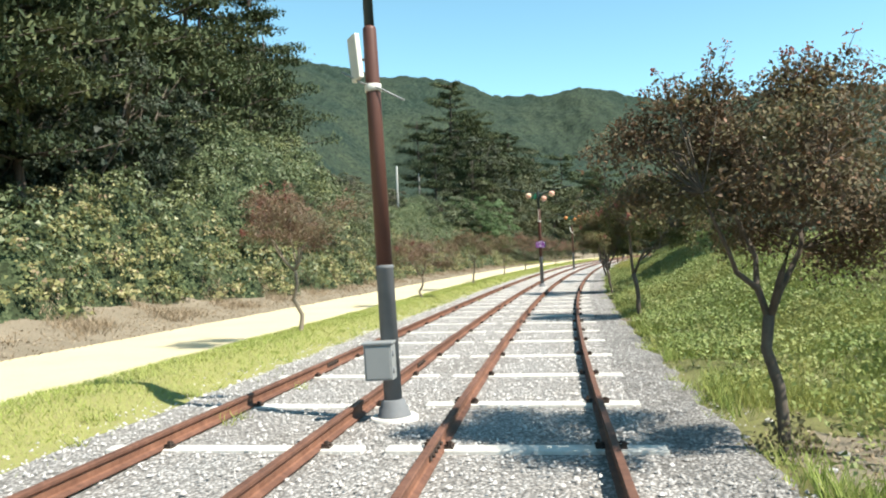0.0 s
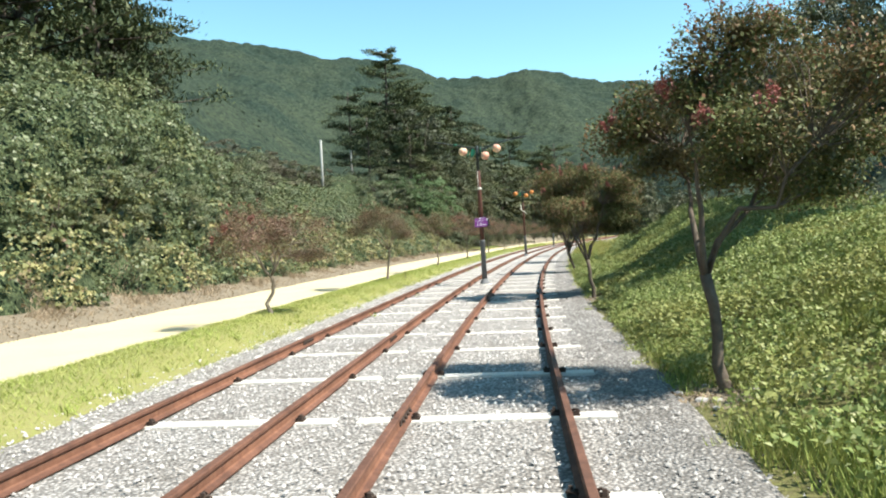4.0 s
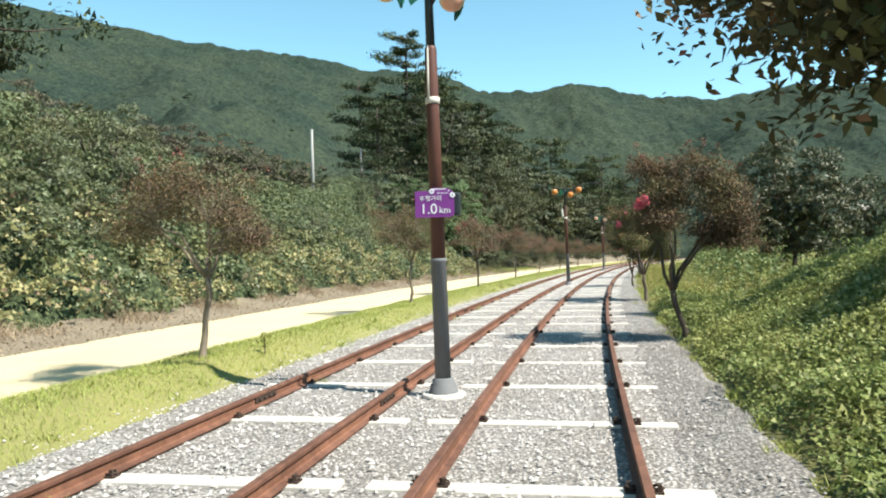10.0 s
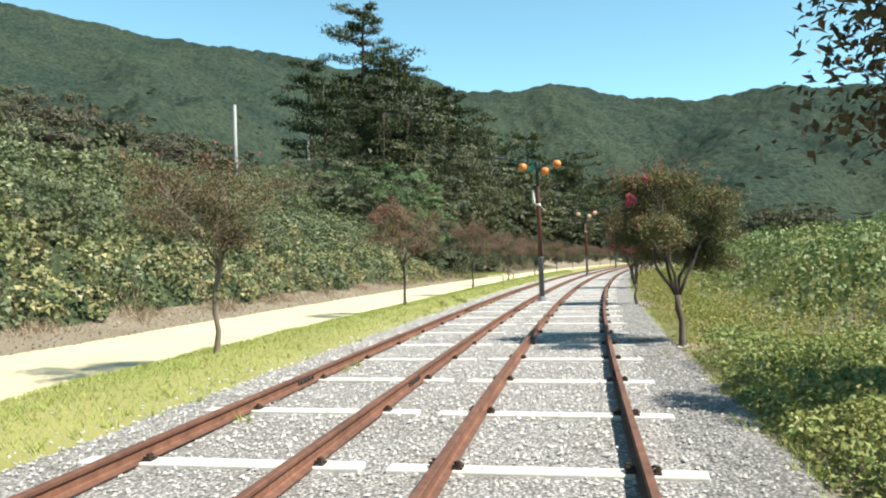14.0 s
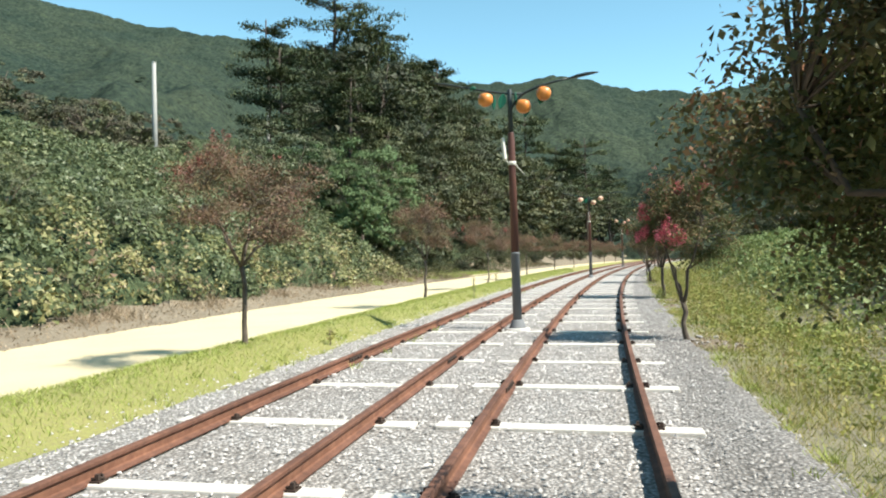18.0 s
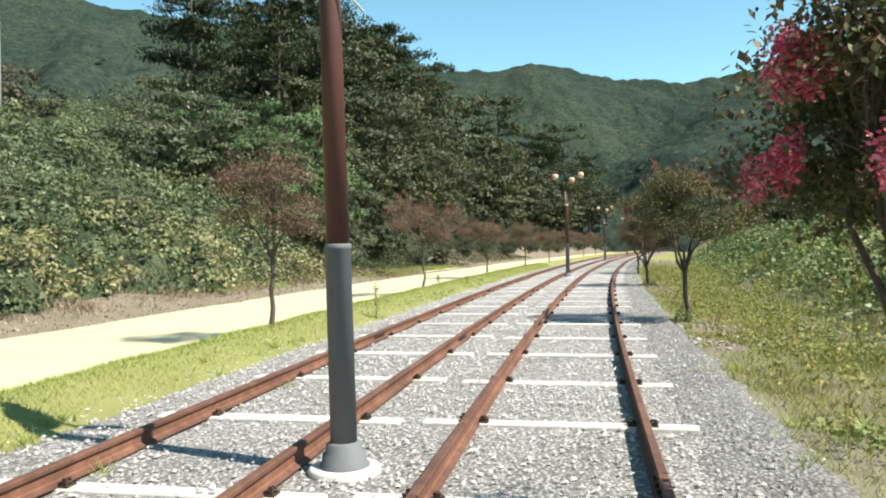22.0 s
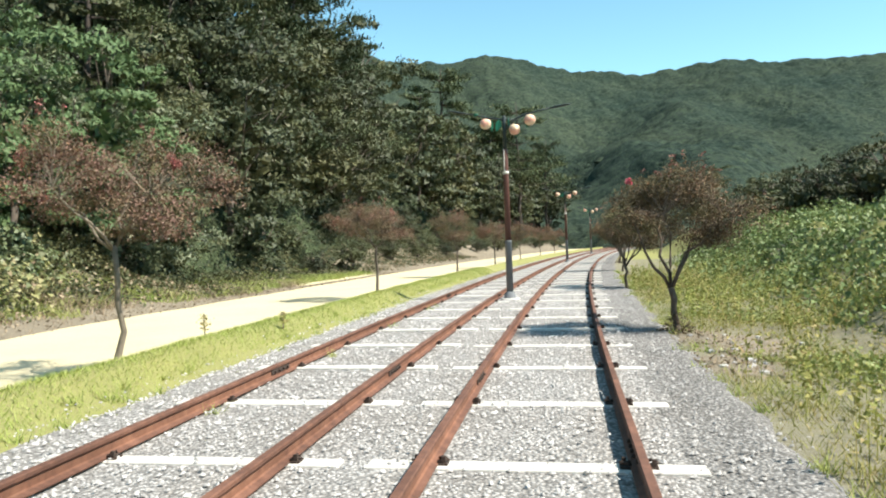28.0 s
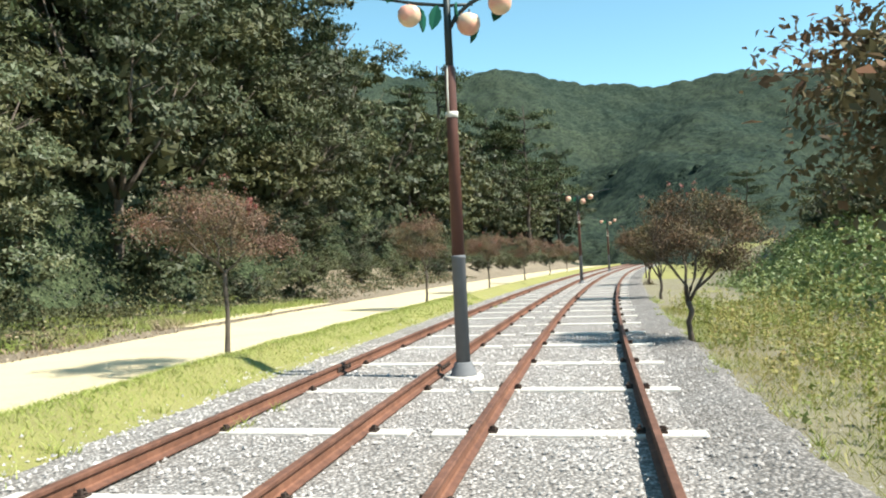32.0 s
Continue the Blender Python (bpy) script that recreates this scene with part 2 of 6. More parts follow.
M_STONE = make_stones("crushed_granite", 1.0)
M_STONEDIRTY = make_stones("dusty_crushed_granite", 0.76)
M_PATH = make_soil("packed_sandy_soil", (0.55, 0.46, 0.29), (0.62, 0.53, 0.34), (0.6, 0.51, 0.34), 2.0)
M_LITTER = make_soil("leaf_litter_soil", (0.15, 0.122, 0.086), (0.22, 0.182, 0.132), (0.27, 0.23, 0.17), 4.0)
M_TURF = make_soil("turf_soil", (0.24, 0.26, 0.08), (0.31, 0.31, 0.1), (0.24, 0.21, 0.1), 3.0)
# mottled green growth, darkened so that its colour acts as shade between the vines
M_VINEBED_SHADE = material("vine_bed_with_hollow_shade", 0.9, 0.0, 0.15)
_v = node(M_VINEBED_SHADE, "ShaderNodeTexVoronoi", Scale=9.0)
wire(M_VINEBED_SHADE, place(M_VINEBED_SHADE), _v.inputs["Vector"])
coloured(M_VINEBED_SHADE, mixed(M_VINEBED_SHADE, 1.0, ramp(M_VINEBED_SHADE, _v.outputs["Color"], [(0.1, (0.03, 0.042, 0.02)), (0.6, (0.07, 0.095, 0.045)), (0.95, (0.12, 0.15, 0.075))]), ramp(M_VINEBED_SHADE, grain(M_VINEBED_SHADE, 1.2, 3.0), [(0.35, (0.5, 0.5, 0.5)), (0.7, (1, 1, 1))]), "MULTIPLY"))
bumped(M_VINEBED_SHADE, _v.outputs["Distance"], 1.0, 0.08)
# very dark soil: the shade under the growth is part of its colour
M_WOODSOIL = make_soil("undergrowth_soil_with_shade", (0.03, 0.04, 0.02), (0.05, 0.06, 0.025), (0.045, 0.04, 0.025), 1.5)
M_MEADOW = make_soil("weedy_meadow_soil", (0.160, 0.144, 0.092), (0.200, 0.188, 0.096), (0.248, 0.224, 0.168), 2.5)
M_BANK = make_soil("bank_soil", (0.15, 0.16, 0.055), (0.19, 0.19, 0.065), (0.13, 0.115, 0.06), 2.5)
# canopy greens are tinted bluish, distance haze put into the base colour
M_HILL = material("haze_tinted_hillside_woods", 0.95, 0.0, 0.05)
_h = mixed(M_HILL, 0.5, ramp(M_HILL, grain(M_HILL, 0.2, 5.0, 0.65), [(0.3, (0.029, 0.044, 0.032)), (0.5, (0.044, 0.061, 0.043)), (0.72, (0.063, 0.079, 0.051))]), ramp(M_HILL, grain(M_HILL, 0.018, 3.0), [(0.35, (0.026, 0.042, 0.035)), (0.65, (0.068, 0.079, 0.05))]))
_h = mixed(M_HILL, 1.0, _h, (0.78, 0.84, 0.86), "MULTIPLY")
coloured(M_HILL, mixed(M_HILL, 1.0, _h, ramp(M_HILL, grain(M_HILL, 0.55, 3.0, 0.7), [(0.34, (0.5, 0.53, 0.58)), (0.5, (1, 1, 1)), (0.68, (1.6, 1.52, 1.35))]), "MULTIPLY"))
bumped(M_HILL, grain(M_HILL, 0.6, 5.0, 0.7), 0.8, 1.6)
M_CONCRETE = plain("pale_concrete", (0.54, 0.51, 0.46), 0.9, 0, 30, 0.2, bump=0.3)


def make_rust(name, a, b, c):
    m = material(name, 0.78, 0.15, 0.35)
    x = ramp(m, grain(m, 9.0, 6.0, 0.7), [(0.3, a), (0.52, b), (0.75, c)])
    y = ramp(m, grain(m, 1.1, 2.0), [(0.35, (0.75, 0.75, 0.75)), (0.65, (1.1, 1.1, 1.1))])
    coloured(m, mixed(m, 1.0, x, y, "MULTIPLY"))
    bumped(m, grain(m, 80.0, 4.0), 0.35, 0.003)
    return m


M_RUST = make_rust("rusty_rail_steel", (0.101, 0.050, 0.035), (0.160, 0.076, 0.050), (0.227, 0.109, 0.071))
M_RUSTWEB = make_rust("orange_rust", (0.143, 0.063, 0.040), (0.210, 0.097, 0.059), (0.277, 0.134, 0.084))
M_CLIP = plain("dark_rusty_clip", (0.055, 0.038, 0.03), 0.8, 0.2, 60)
M_GREY = plain("grey_painted_steel", (0.155, 0.16, 0.165), 0.75, 0.0, 6, 0.14)
M_BROWN = plain("reddish_brown_painted_steel", (0.109, 0.048, 0.036), 0.5, 0.05, 5, 0.14)
M_DARK = plain("dark_green_black_steel", (0.035, 0.045, 0.045), 0.45, 0.3, 8, 0.15)
M_BOX = plain("light_grey_cabinet_paint", (0.25, 0.255, 0.25), 0.5, 0.05, 7, 0.08)
M_WHITE = plain("off_white_plastic", (0.6, 0.57, 0.5), 0.5, 0, 9, 0.06)
M_BARK = plain("grey_brown_bark", (0.105, 0.084, 0.066), 0.95, 0, 16, 0.45, bump=0.8)
M_BARKPALE = plain("pale_flaking_bark", (0.19, 0.155, 0.115), 0.9, 0, 12, 0.35, bump=0.6)
M_PINEBARK = plain("dark_pine_bark", (0.07, 0.055, 0.045), 0.95, 0, 9, 0.4, bump=0.8)
M_PURPLE = plain("purple_sign_face", (0.21, 0.045, 0.26), 0.45, 0, 4, 0.08)
M_SIGNWHITE = plain("white_sign_print", (0.82, 0.82, 0.84), 0.5, 0, 20, 0.03)
M_ORANGE = plain("orange_globe_plastic", (0.590, 0.203, 0.040), 0.35, 0, 5, 0.12, spec=0.5)
M_PEACH = plain("faded_peach_globe_plastic", (0.76, 0.48, 0.3), 0.35, 0, 5, 0.12, spec=0.5)
_blush = ramp(M_PEACH, grain(M_PEACH, 3.2, 1.0), [(0.44, (0.78, 0.55, 0.36)), (0.56, (0.72, 0.3, 0.22))])
coloured(M_PEACH, mixed(M_PEACH, 0.25, _blush, ramp(M_PEACH, grain(M_PEACH, 22.0), [(0.3, (0.6, 0.4, 0.28)), (0.7, (0.85, 0.62, 0.44))])))
M_LEAFSIGN = plain("green_plastic_leaf", (0.01, 0.1, 0.06), 0.45, 0, 8, 0.15)
M_POLE = plain("weathered_concrete_pole", (0.390, 0.382, 0.359), 0.9, 0, 3, 0.1)

M_GRASS = leafy("mown_grass_blades", [(0, (0.221, 0.280, 0.057)), (0.4, (0.294, 0.350, 0.081)), (0.75, (0.359, 0.400, 0.114)), (1, (0.423, 0.410, 0.180))], 0.7, 0.35, [(0, (0.276, 0.320, 0.081)), (1, (0.405, 0.410, 0.142))], 0.3)
M_BANKGRASS = leafy("bank_grass_blades", [(0, (0.16, 0.22, 0.05)), (0.5, (0.26, 0.32, 0.08)), (1, (0.4, 0.42, 0.15))], 0.7, 0.4, [(0, (0.24, 0.28, 0.07)), (1, (0.4, 0.39, 0.14))], 0.4)
M_WEED = leafy("bank_weed_leaves", [(0, (0.135, 0.18, 0.055)), (0.5, (0.21, 0.26, 0.08)), (0.85, (0.3, 0.34, 0.12)), (1, (0.42, 0.43, 0.22))], 0.5, 0.6, [(0, (0.19, 0.215, 0.065)), (1, (0.34, 0.34, 0.125))], 0.4)
M_DRYWEED = leafy("dry_yellow_weeds", [(0, (0.16, 0.17, 0.04)), (0.4, (0.28, 0.27, 0.07)), (0.8, (0.38, 0.33, 0.12)), (1, (0.42, 0.3, 0.16))], 0.6, 0.5, [(0, (0.15, 0.2, 0.04)), (1, (0.3, 0.31, 0.08))], 0.3)
M_VINE = leafy("vine_leaves", [(0, (0.067, 0.092, 0.040)), (0.5, (0.098, 0.127, 0.055)), (0.88, (0.140, 0.170, 0.081)), (1, (0.281, 0.295, 0.180))], 0.5, 0.45, [(0, (0.094, 0.111, 0.043)), (0.5, (0.136, 0.152, 0.058)), (0.9, (0.187, 0.203, 0.086)), (1, (0.318, 0.313, 0.172))], 0.25, 0.3)
M_VINE.node_tree.nodes["Principled BSDF"].inputs["Specular IOR Level"].default_value = 0.4
M_VINE.node_tree.nodes["Principled BSDF"].inputs["Roughness"].default_value = 0.52
M_KUDZU = leafy("broad_ground_vine_leaves", [(0, (0.087, 0.132, 0.039)), (0.5, (0.147, 0.205, 0.069)), (0.85, (0.215, 0.278, 0.102)), (1, (0.323, 0.362, 0.186))], 0.6, 0.5, [(0, (0.117, 0.156, 0.049)), (1, (0.265, 0.304, 0.107))], 0.35, 0.2)
M_KUDZU.node_tree.nodes["Principled BSDF"].inputs["Specular IOR Level"].default_value = 0.35
M_KUDZU.node_tree.nodes["Principled BSDF"].inputs["Roughness"].default_value = 0.55
M_VINEDRY = leafy("yellowing_vine_leaves", [(0, (0.13, 0.13, 0.055)), (0.3, (0.22, 0.21, 0.085)), (0.55, (0.32, 0.29, 0.13)), (0.8, (0.4, 0.36, 0.19)), (0.92, (0.27, 0.2, 0.13)), (1, (0.19, 0.12, 0.085))], 0.6, 0.5, [(0, (0.1, 0.13, 0.05)), (1, (0.24, 0.24, 0.1))], 0.25)
M_MYRTLE = leafy("russet_green_leaves", [(0, (0.077, 0.059, 0.039)), (0.4, (0.112, 0.084, 0.051)), (0.7, (0.143, 0.092, 0.060)), (0.92, (0.161, 0.129, 0.071)), (1, (0.236, 0.135, 0.103))], 0.6, 0.9, [(0, (0.093, 0.094, 0.046)), (0.5, (0.149, 0.135, 0.067)), (1, (0.180, 0.151, 0.076))], 0.3, 0.16)
M_MYRTLERED = leafy("red_brown_leaves", [(0, (0.130, 0.083, 0.056)), (0.4, (0.189, 0.110, 0.082)), (0.7, (0.238, 0.132, 0.106)), (0.92, (0.184, 0.149, 0.086)), (1, (0.324, 0.198, 0.162))], 0.5, 0.9, [(0, (0.119, 0.105, 0.054)), (1, (0.184, 0.143, 0.084))], 0.3, 0.16)
M_MYRTLEGREEN = leafy("olive_green_leaves", [(0, (0.067, 0.083, 0.029)), (0.5, (0.106, 0.125, 0.045)), (0.9, (0.168, 0.174, 0.067)), (1, (0.269, 0.146, 0.090))], 0.55, 1.0, [(0, (0.095, 0.087, 0.040)), (1, (0.146, 0.121, 0.058))], 0.3, 0.2)
M_BLOSSOM = leafy("crimson_leaf_tufts", [(0, (0.58, 0.075, 0.14)), (0.5, (0.8, 0.16, 0.235)), (1, (0.92, 0.4, 0.44))], 0.5, passing=0.3)
M_PINE = leafy("pine_needles", [(0, (0.030, 0.044, 0.025)), (0.5, (0.052, 0.071, 0.037)), (0.85, (0.077, 0.100, 0.048)), (1, (0.118, 0.125, 0.071))], 0.65, 0.25, [(0, (0.044, 0.061, 0.028)), (1, (0.095, 0.104, 0.050))], 0.14, 0.15, [(0, (0.7, 0.72, 0.7)), (0.5, (1.0, 1.0, 0.95)), (1, (1.35, 1.28, 1.15))])
M_BROAD = leafy("broadleaf_foliage", [(0, (0.043, 0.055, 0.027)), (0.5, (0.063, 0.075, 0.036)), (0.85, (0.083, 0.095, 0.046)), (1, (0.124, 0.129, 0.074))], 0.6, 0.22, [(0, (0.063, 0.069, 0.031)), (1, (0.112, 0.110, 0.052))], 0.2, 0.2, [(0, (0.62, 0.66, 0.7)), (0.3, (0.85, 0.88, 0.85)), (0.55, (1.2, 1.12, 0.95)), (0.8, (0.78, 0.85, 0.8)), (1, (1.45, 1.4, 1.25))])
M_BROAD.node_tree.nodes["Principled BSDF"].inputs["Specular IOR Level"].default_value = 0.35
M_BROAD.node_tree.nodes["Principled BSDF"].inputs["Roughness"].default_value = 0.58
M_SCRUB = leafy("brownish_scrub_leaves", [(0, (0.060, 0.054, 0.036)), (0.5, (0.102, 0.090, 0.060)), (0.85, (0.144, 0.132, 0.084)), (1, (0.204, 0.180, 0.132))], 0.6, 0.3, [(0, (0.072, 0.084, 0.042)), (1, (0.144, 0.156, 0.078))], 0.15)
# leaf colour darkened to stand in for the near woods' own shade
M_SHADEWOOD = leafy("wood_leaves_with_shade", [(0, (0.019, 0.030, 0.018)), (0.5, (0.030, 0.043, 0.023)), (0.9, (0.042, 0.058, 0.030)), (1, (0.064, 0.077, 0.045))], 0.55, 0.3, [(0, (0.026, 0.035, 0.019)), (1, (0.054, 0.061, 0.030))], 0.15, 0.25)
M_SHADEWOOD.node_tree.nodes["Principled BSDF"].inputs["Specular IOR Level"].default_value = 0.3
M_SHADEWOOD.node_tree.nodes["Principled BSDF"].inputs["Roughness"].default_value = 0.58
M_DRAPE = leafy("draping_vine_leaves", [(0, (0.067, 0.087, 0.043)), (0.5, (0.094, 0.116, 0.056)), (0.88, (0.125, 0.148, 0.076)), (1, (0.269, 0.278, 0.197))], 0.5, 0.5, [(0, (0.090, 0.099, 0.045)), (1, (0.170, 0.170, 0.081))], 0.25, 0.3)
M_DRAPE.node_tree.nodes["Principled BSDF"].inputs["Specular IOR Level"].default_value = 0.4
M_DRAPE.node_tree.nodes["Principled BSDF"].inputs["Roughness"].default_value = 0.52
M_BRIGHT = leafy("fresh_green_foliage", [(0, (0.075, 0.118, 0.05)), (0.5, (0.1, 0.152, 0.062)), (1, (0.145, 0.2, 0.09))], 0.6, passing=0.25)
M_FRUIT = leafy("dark_fruit_tree_leaves", [(0, (0.031, 0.043, 0.019)), (0.5, (0.051, 0.068, 0.026)), (0.85, (0.088, 0.093, 0.036)), (1, (0.166, 0.124, 0.062))], 0.45, passing=0.15, spec=0.4)
M_YOUNG = leafy("orange_brown_young_leaves", [(0, (0.13, 0.075, 0.04)), (0.4, (0.21, 0.125, 0.06)), (0.7, (0.28, 0.14, 0.085)), (0.92, (0.24, 0.2, 0.09)), (1, (0.36, 0.19, 0.13))], 0.55, passing=0.35, spec=0.2)
M_REDTIP = leafy("dull_red_leaf_tips", [(0, (0.2, 0.06, 0.05)), (0.5, (0.32, 0.1, 0.09)), (1, (0.42, 0.2, 0.17))], 0.5, passing=0.3)
M_FALLEN = leafy("fallen_dry_leaves", [(0, (0.19, 0.14, 0.09)), (0.5, (0.27, 0.205, 0.135)), (0.85, (0.34, 0.265, 0.175)), (1, (0.46, 0.38, 0.28))], 0.7, passing=0.05)


# ---- building helpers ----
def mesh_of(name, verts, faces, mat, soft=False):
    me = bpy.data.meshes.new(name)
    me.from_pydata([tuple(v) for v in verts], [], faces)
    me.materials.append(mat)
    if soft:
        me.polygons.foreach_set("use_smooth", [True] * len(me.polygons))
    me.update()
    return me


def quads_of(name, verts, mat, per=4):
    """A mesh of loose faces with per corners each, from an array."""
    verts = np.asarray(verts, np.float32).reshape(-1, 3)
    n = len(verts) // per
    me = bpy.data.meshes.new(name)
    me.vertices.add(len(verts))
    me.vertices.foreach_set("co", verts.ravel())
    me.loops.add(len(verts))
    me.loops.foreach_set("vertex_index", np.arange(len(verts), dtype=np.int32))
    me.polygons.add(n)
    me.polygons.foreach_set("loop_start", np.arange(n, dtype=np.int32) * per)
    me.polygons.foreach_set("loop_total", np.full(n, per, np.int32))
    me.materials.append(mat)
    me.update()
    me.validate()
    return me


def part(name, bm, mat, parent, label=""):
    me = bpy.data.meshes.new(name)
    bm.to_mesh(me)
    bm.free()
    me.materials.append(mat)
    return child(name, me, parent, label)


def child(name, me, parent, label="", at=None):
    ob = new(name, me)
    ob.parent = parent
    if at is not None:
        ob.matrix_local = at
    if label:
        ob["label"] = label
    return ob


def group_at(name, m):
    e = new(name)
    e.matrix_world = m
    return e


def add_box(bm, lo, hi, bevel=0.0, m=None):
    r = bmesh.ops.create_cube(bm, size=1.0)
    s = [b - a for a, b in zip(lo, hi)]
    bmesh.ops.scale(bm, vec=s, verts=r["verts"])
    bmesh.ops.translate(bm, vec=[(a + b) / 2 for a, b in zip(lo, hi)], verts=r["verts"])
    if bevel:
        es = list({e for v in r["verts"] for e in v.link_edges})
        r2 = bmesh.ops.bevel(bm, geom=es, offset=bevel, segments=2, affect="EDGES", profile=0.5)
        vs = list({v for f in r2["faces"] for v in f.verts})
    else:
        vs = r["verts"]
    if m is not None:
        bmesh.ops.transform(bm, matrix=m, verts=[v for v in bm.verts if v.is_valid and v in set(vs)] if not bevel else bm.verts)
    return bm


def tube(bm, path, radii, sides=12, cap=True, flat=1.0):
    """A round bar along a path of points with a radius at each."""
    rings = []
    n = len(path)
    path = [Vector(p) for p in path]
    for i, p in enumerate(path):
        d = (path[min(i + 1, n - 1)] - path[max(i - 1, 0)]).normalized()
        a = d.orthogonal().normalized() if abs(d.z) > 0.9 else d.cross(Vector((0, 0, 1))).normalized()
        if abs(d.z) > 0.9:
            a = Vector((1, 0, 0)) - d * d.x
            a.normalize()
        b = d.cross(a).normalized()
        r = radii[i] if hasattr(radii, "__len__") else radii
        rings.append([bm.verts.new(p + a * math.cos(6.28318 * k / sides) * r + b * math.sin(6.28318 * k / sides) * r * flat) for k in range(sides)])
    for r0, r1 in zip(rings, rings[1:]):
        for k in range(sides):
            f = bm.faces.new((r0[k], r0[(k + 1) % sides], r1[(k + 1) % sides], r1[k]))
            f.smooth = True
    if cap:
        bm.faces.new(rings[0][::-1])
        bm.faces.new(rings[-1])
    return bm


def turned(bm, rz, at=(0, 0), sides=20):
    """A turned shape from (radius, height) pairs."""
    rings = [[bm.verts.new((at[0] + r * math.cos(6.28318 * k / sides), at[1] + r * math.sin(6.28318 * k / sides), z)) for k in range(sides)] for r, z in rz]
    for r0, r1 in zip(rings, rings[1:]):
        for k in range(sides):
            bm.faces.new((r0[k], r0[(k + 1) % sides], r1[(k + 1) % sides], r1[k])).smooth = True
    bm.faces.new(rings[0][::-1])
    bm.faces.new(rings[-1])
    return bm


RNG = np.random.default_rng(7)


def leaf_quads(c, size, up=0.35, fold=0.25, slim=0.55, rng=RNG, out=None, droop=0.0, face=1.2, three=False, calm=1.0):
    """Folded four-cornered leaves at the points c: base, side, tip, side."""
    n = len(c)
    d = rng.normal(size=(n, 3))
    if out is not None:
        d = d * 0.75 + out
    d[:, 2] -= droop
    d /= np.linalg.norm(d, axis=1)[:, None] + 1e-9
    nrm = rng.normal(size=(n, 3)) * calm
    nrm[:, 2] += up * 3
    if out is not None:
        nrm += out * face
    s = np.cross(d, nrm)
    s /= np.linalg.norm(s, axis=1)[:, None] + 1e-9
    nn = np.cross(s, d)
    L = (size * rng.uniform(0.6, 1.35, n))[:, None]
    w = L * slim * rng.uniform(0.75, 1.2, n)[:, None]
    v = np.empty((n, 4, 3))
    v[:, 0] = c - d * L * 0.5
    v[:, 1] = c + s * w * 0.5 + nn * L * fold * 0.5
    v[:, 2] = c + d * L * 0.5
    v[:, 3] = c - s * w * 0.5 + nn * L * fold * 0.5
    if three:
        v[:, 1] -= d * L * 0.3
        v[:, 3] -= d * L * 0.3
        return v[:, 1:]
    return v


def blades(c, height, width, rng=RNG, bend=0.4):
    """Grass blades: narrow triangles that lean over."""
    n = len(c)
    a = rng.uniform(0, 6.2832, n)
    h = height * rng.uniform(0.5, 1.3, n)
    s = np.stack([np.cos(a), np.sin(a), np.zeros(n)], 1) * (width * rng.uniform(0.6, 1.4, n) * 0.5)[:, None]
    b = rng.uniform(0, 6.2832, n)
    tip = np.stack([np.cos(b) * bend * h, np.sin(b) * bend * h, h], 1)
    v = np.empty((n, 3, 3))
    v[:, 0], v[:, 1], v[:, 2] = c - s, c + s, c + tip
    return v


def world_points(y, u, dz=0.0):
    """Arrays of y, u to points on the land."""
    return np.stack([centre(y) + u * np.sqrt(1.0 + lean(y) ** 2), y, rise(y) + land(y, u) + dz], 1)


def sheet(name, ys, us, mat, height, label, category, kind="structure"):
    Y, U = np.meshgrid(ys, us, indexing="ij")
    v = np.stack([centre(Y) + U * np.sqrt(1.0 + lean(Y) ** 2), Y, rise(Y) + height(Y, U)], -1).reshape(-1, 3)
    a, b = len(ys), len(us)
    f = [(i * b + j, i * b + j + 1, (i + 1) * b + j + 1, (i + 1) * b + j) for i in range(a - 1) for j in range(b - 1)]
    ob = new(name, mesh_of(name, v, f, mat, True))
    return tagged(ob, label, category, kind=kind)

# ---- the ground ----
YS = np.concatenate([np.arange(-60, -12, 6.0), np.arange(-12, 130, 0.6), np.arange(130, 330, 2.5)])
US = np.concatenate([np.arange(-140, -40, 10.0), np.arange(-40, -18, 1.0), np.arange(-18, -3.6, 0.35), np.arange(-3.6, 1.8, 0.9), np.arange(1.8, 12, 0.4), np.arange(12, 30, 1.5), np.arange(30, 141, 10.0)])
sheet("ground", YS, US, M_TURF, lambda y, u: land(y, u) - 0.012 - 0.09 * smooth(-11.2, -12.0, u), "grassy ground beside the railway rising to slopes", "ground")
sheet("ballast_bed", np.arange(-14, 290, 0.7), np.array([-4.95, -4.75, -4.5, -3.8, -2.6, -1.4, 0.0, 1.0, 1.3]), M_BALLAST,
      lambda y, u: -0.012 + 0.012 * lumps(y, u, 0.8, 0.2) - 0.05 * smooth(1.8, 2.12, u) - 0.02 * smooth(-4.2, -4.6, u), "light grey crushed stone track bed", "ballast")
sheet("ballast_shoulder", np.arange(-14, 290, 0.35), np.array([0.95, 1.15, 1.3, 1.5, 1.75, 1.9, 2.02, 2.14]), M_SHOULDER,
      lambda y, u: -0.010 + 0.012 * lumps(y, u, 0.8, 0.2) - 0.02 * (u < 1.1) + 0.03 * smooth(1.5, 1.85, u + 0.1 * lumps(y, u, 0.7, 2.0)) - 0.1 * smooth(1.86, 2.12, u + 0.08 * lumps(y, u, 0.5, 1.0)), "greyer dusty stone shoulder of the track bed", "ballast")
sheet("footpath", np.arange(-14, 290, 0.8), np.array([-11.22, -10.9, -10.2, -9.4, -8.6, -7.8, -7.2, -6.95]), M_PATH,
      lambda y, u: land(y, u) + 0.012 + 0.012 * lumps(y, u, 2.0, 0.5), "pale yellow packed sandy footpath", "path")
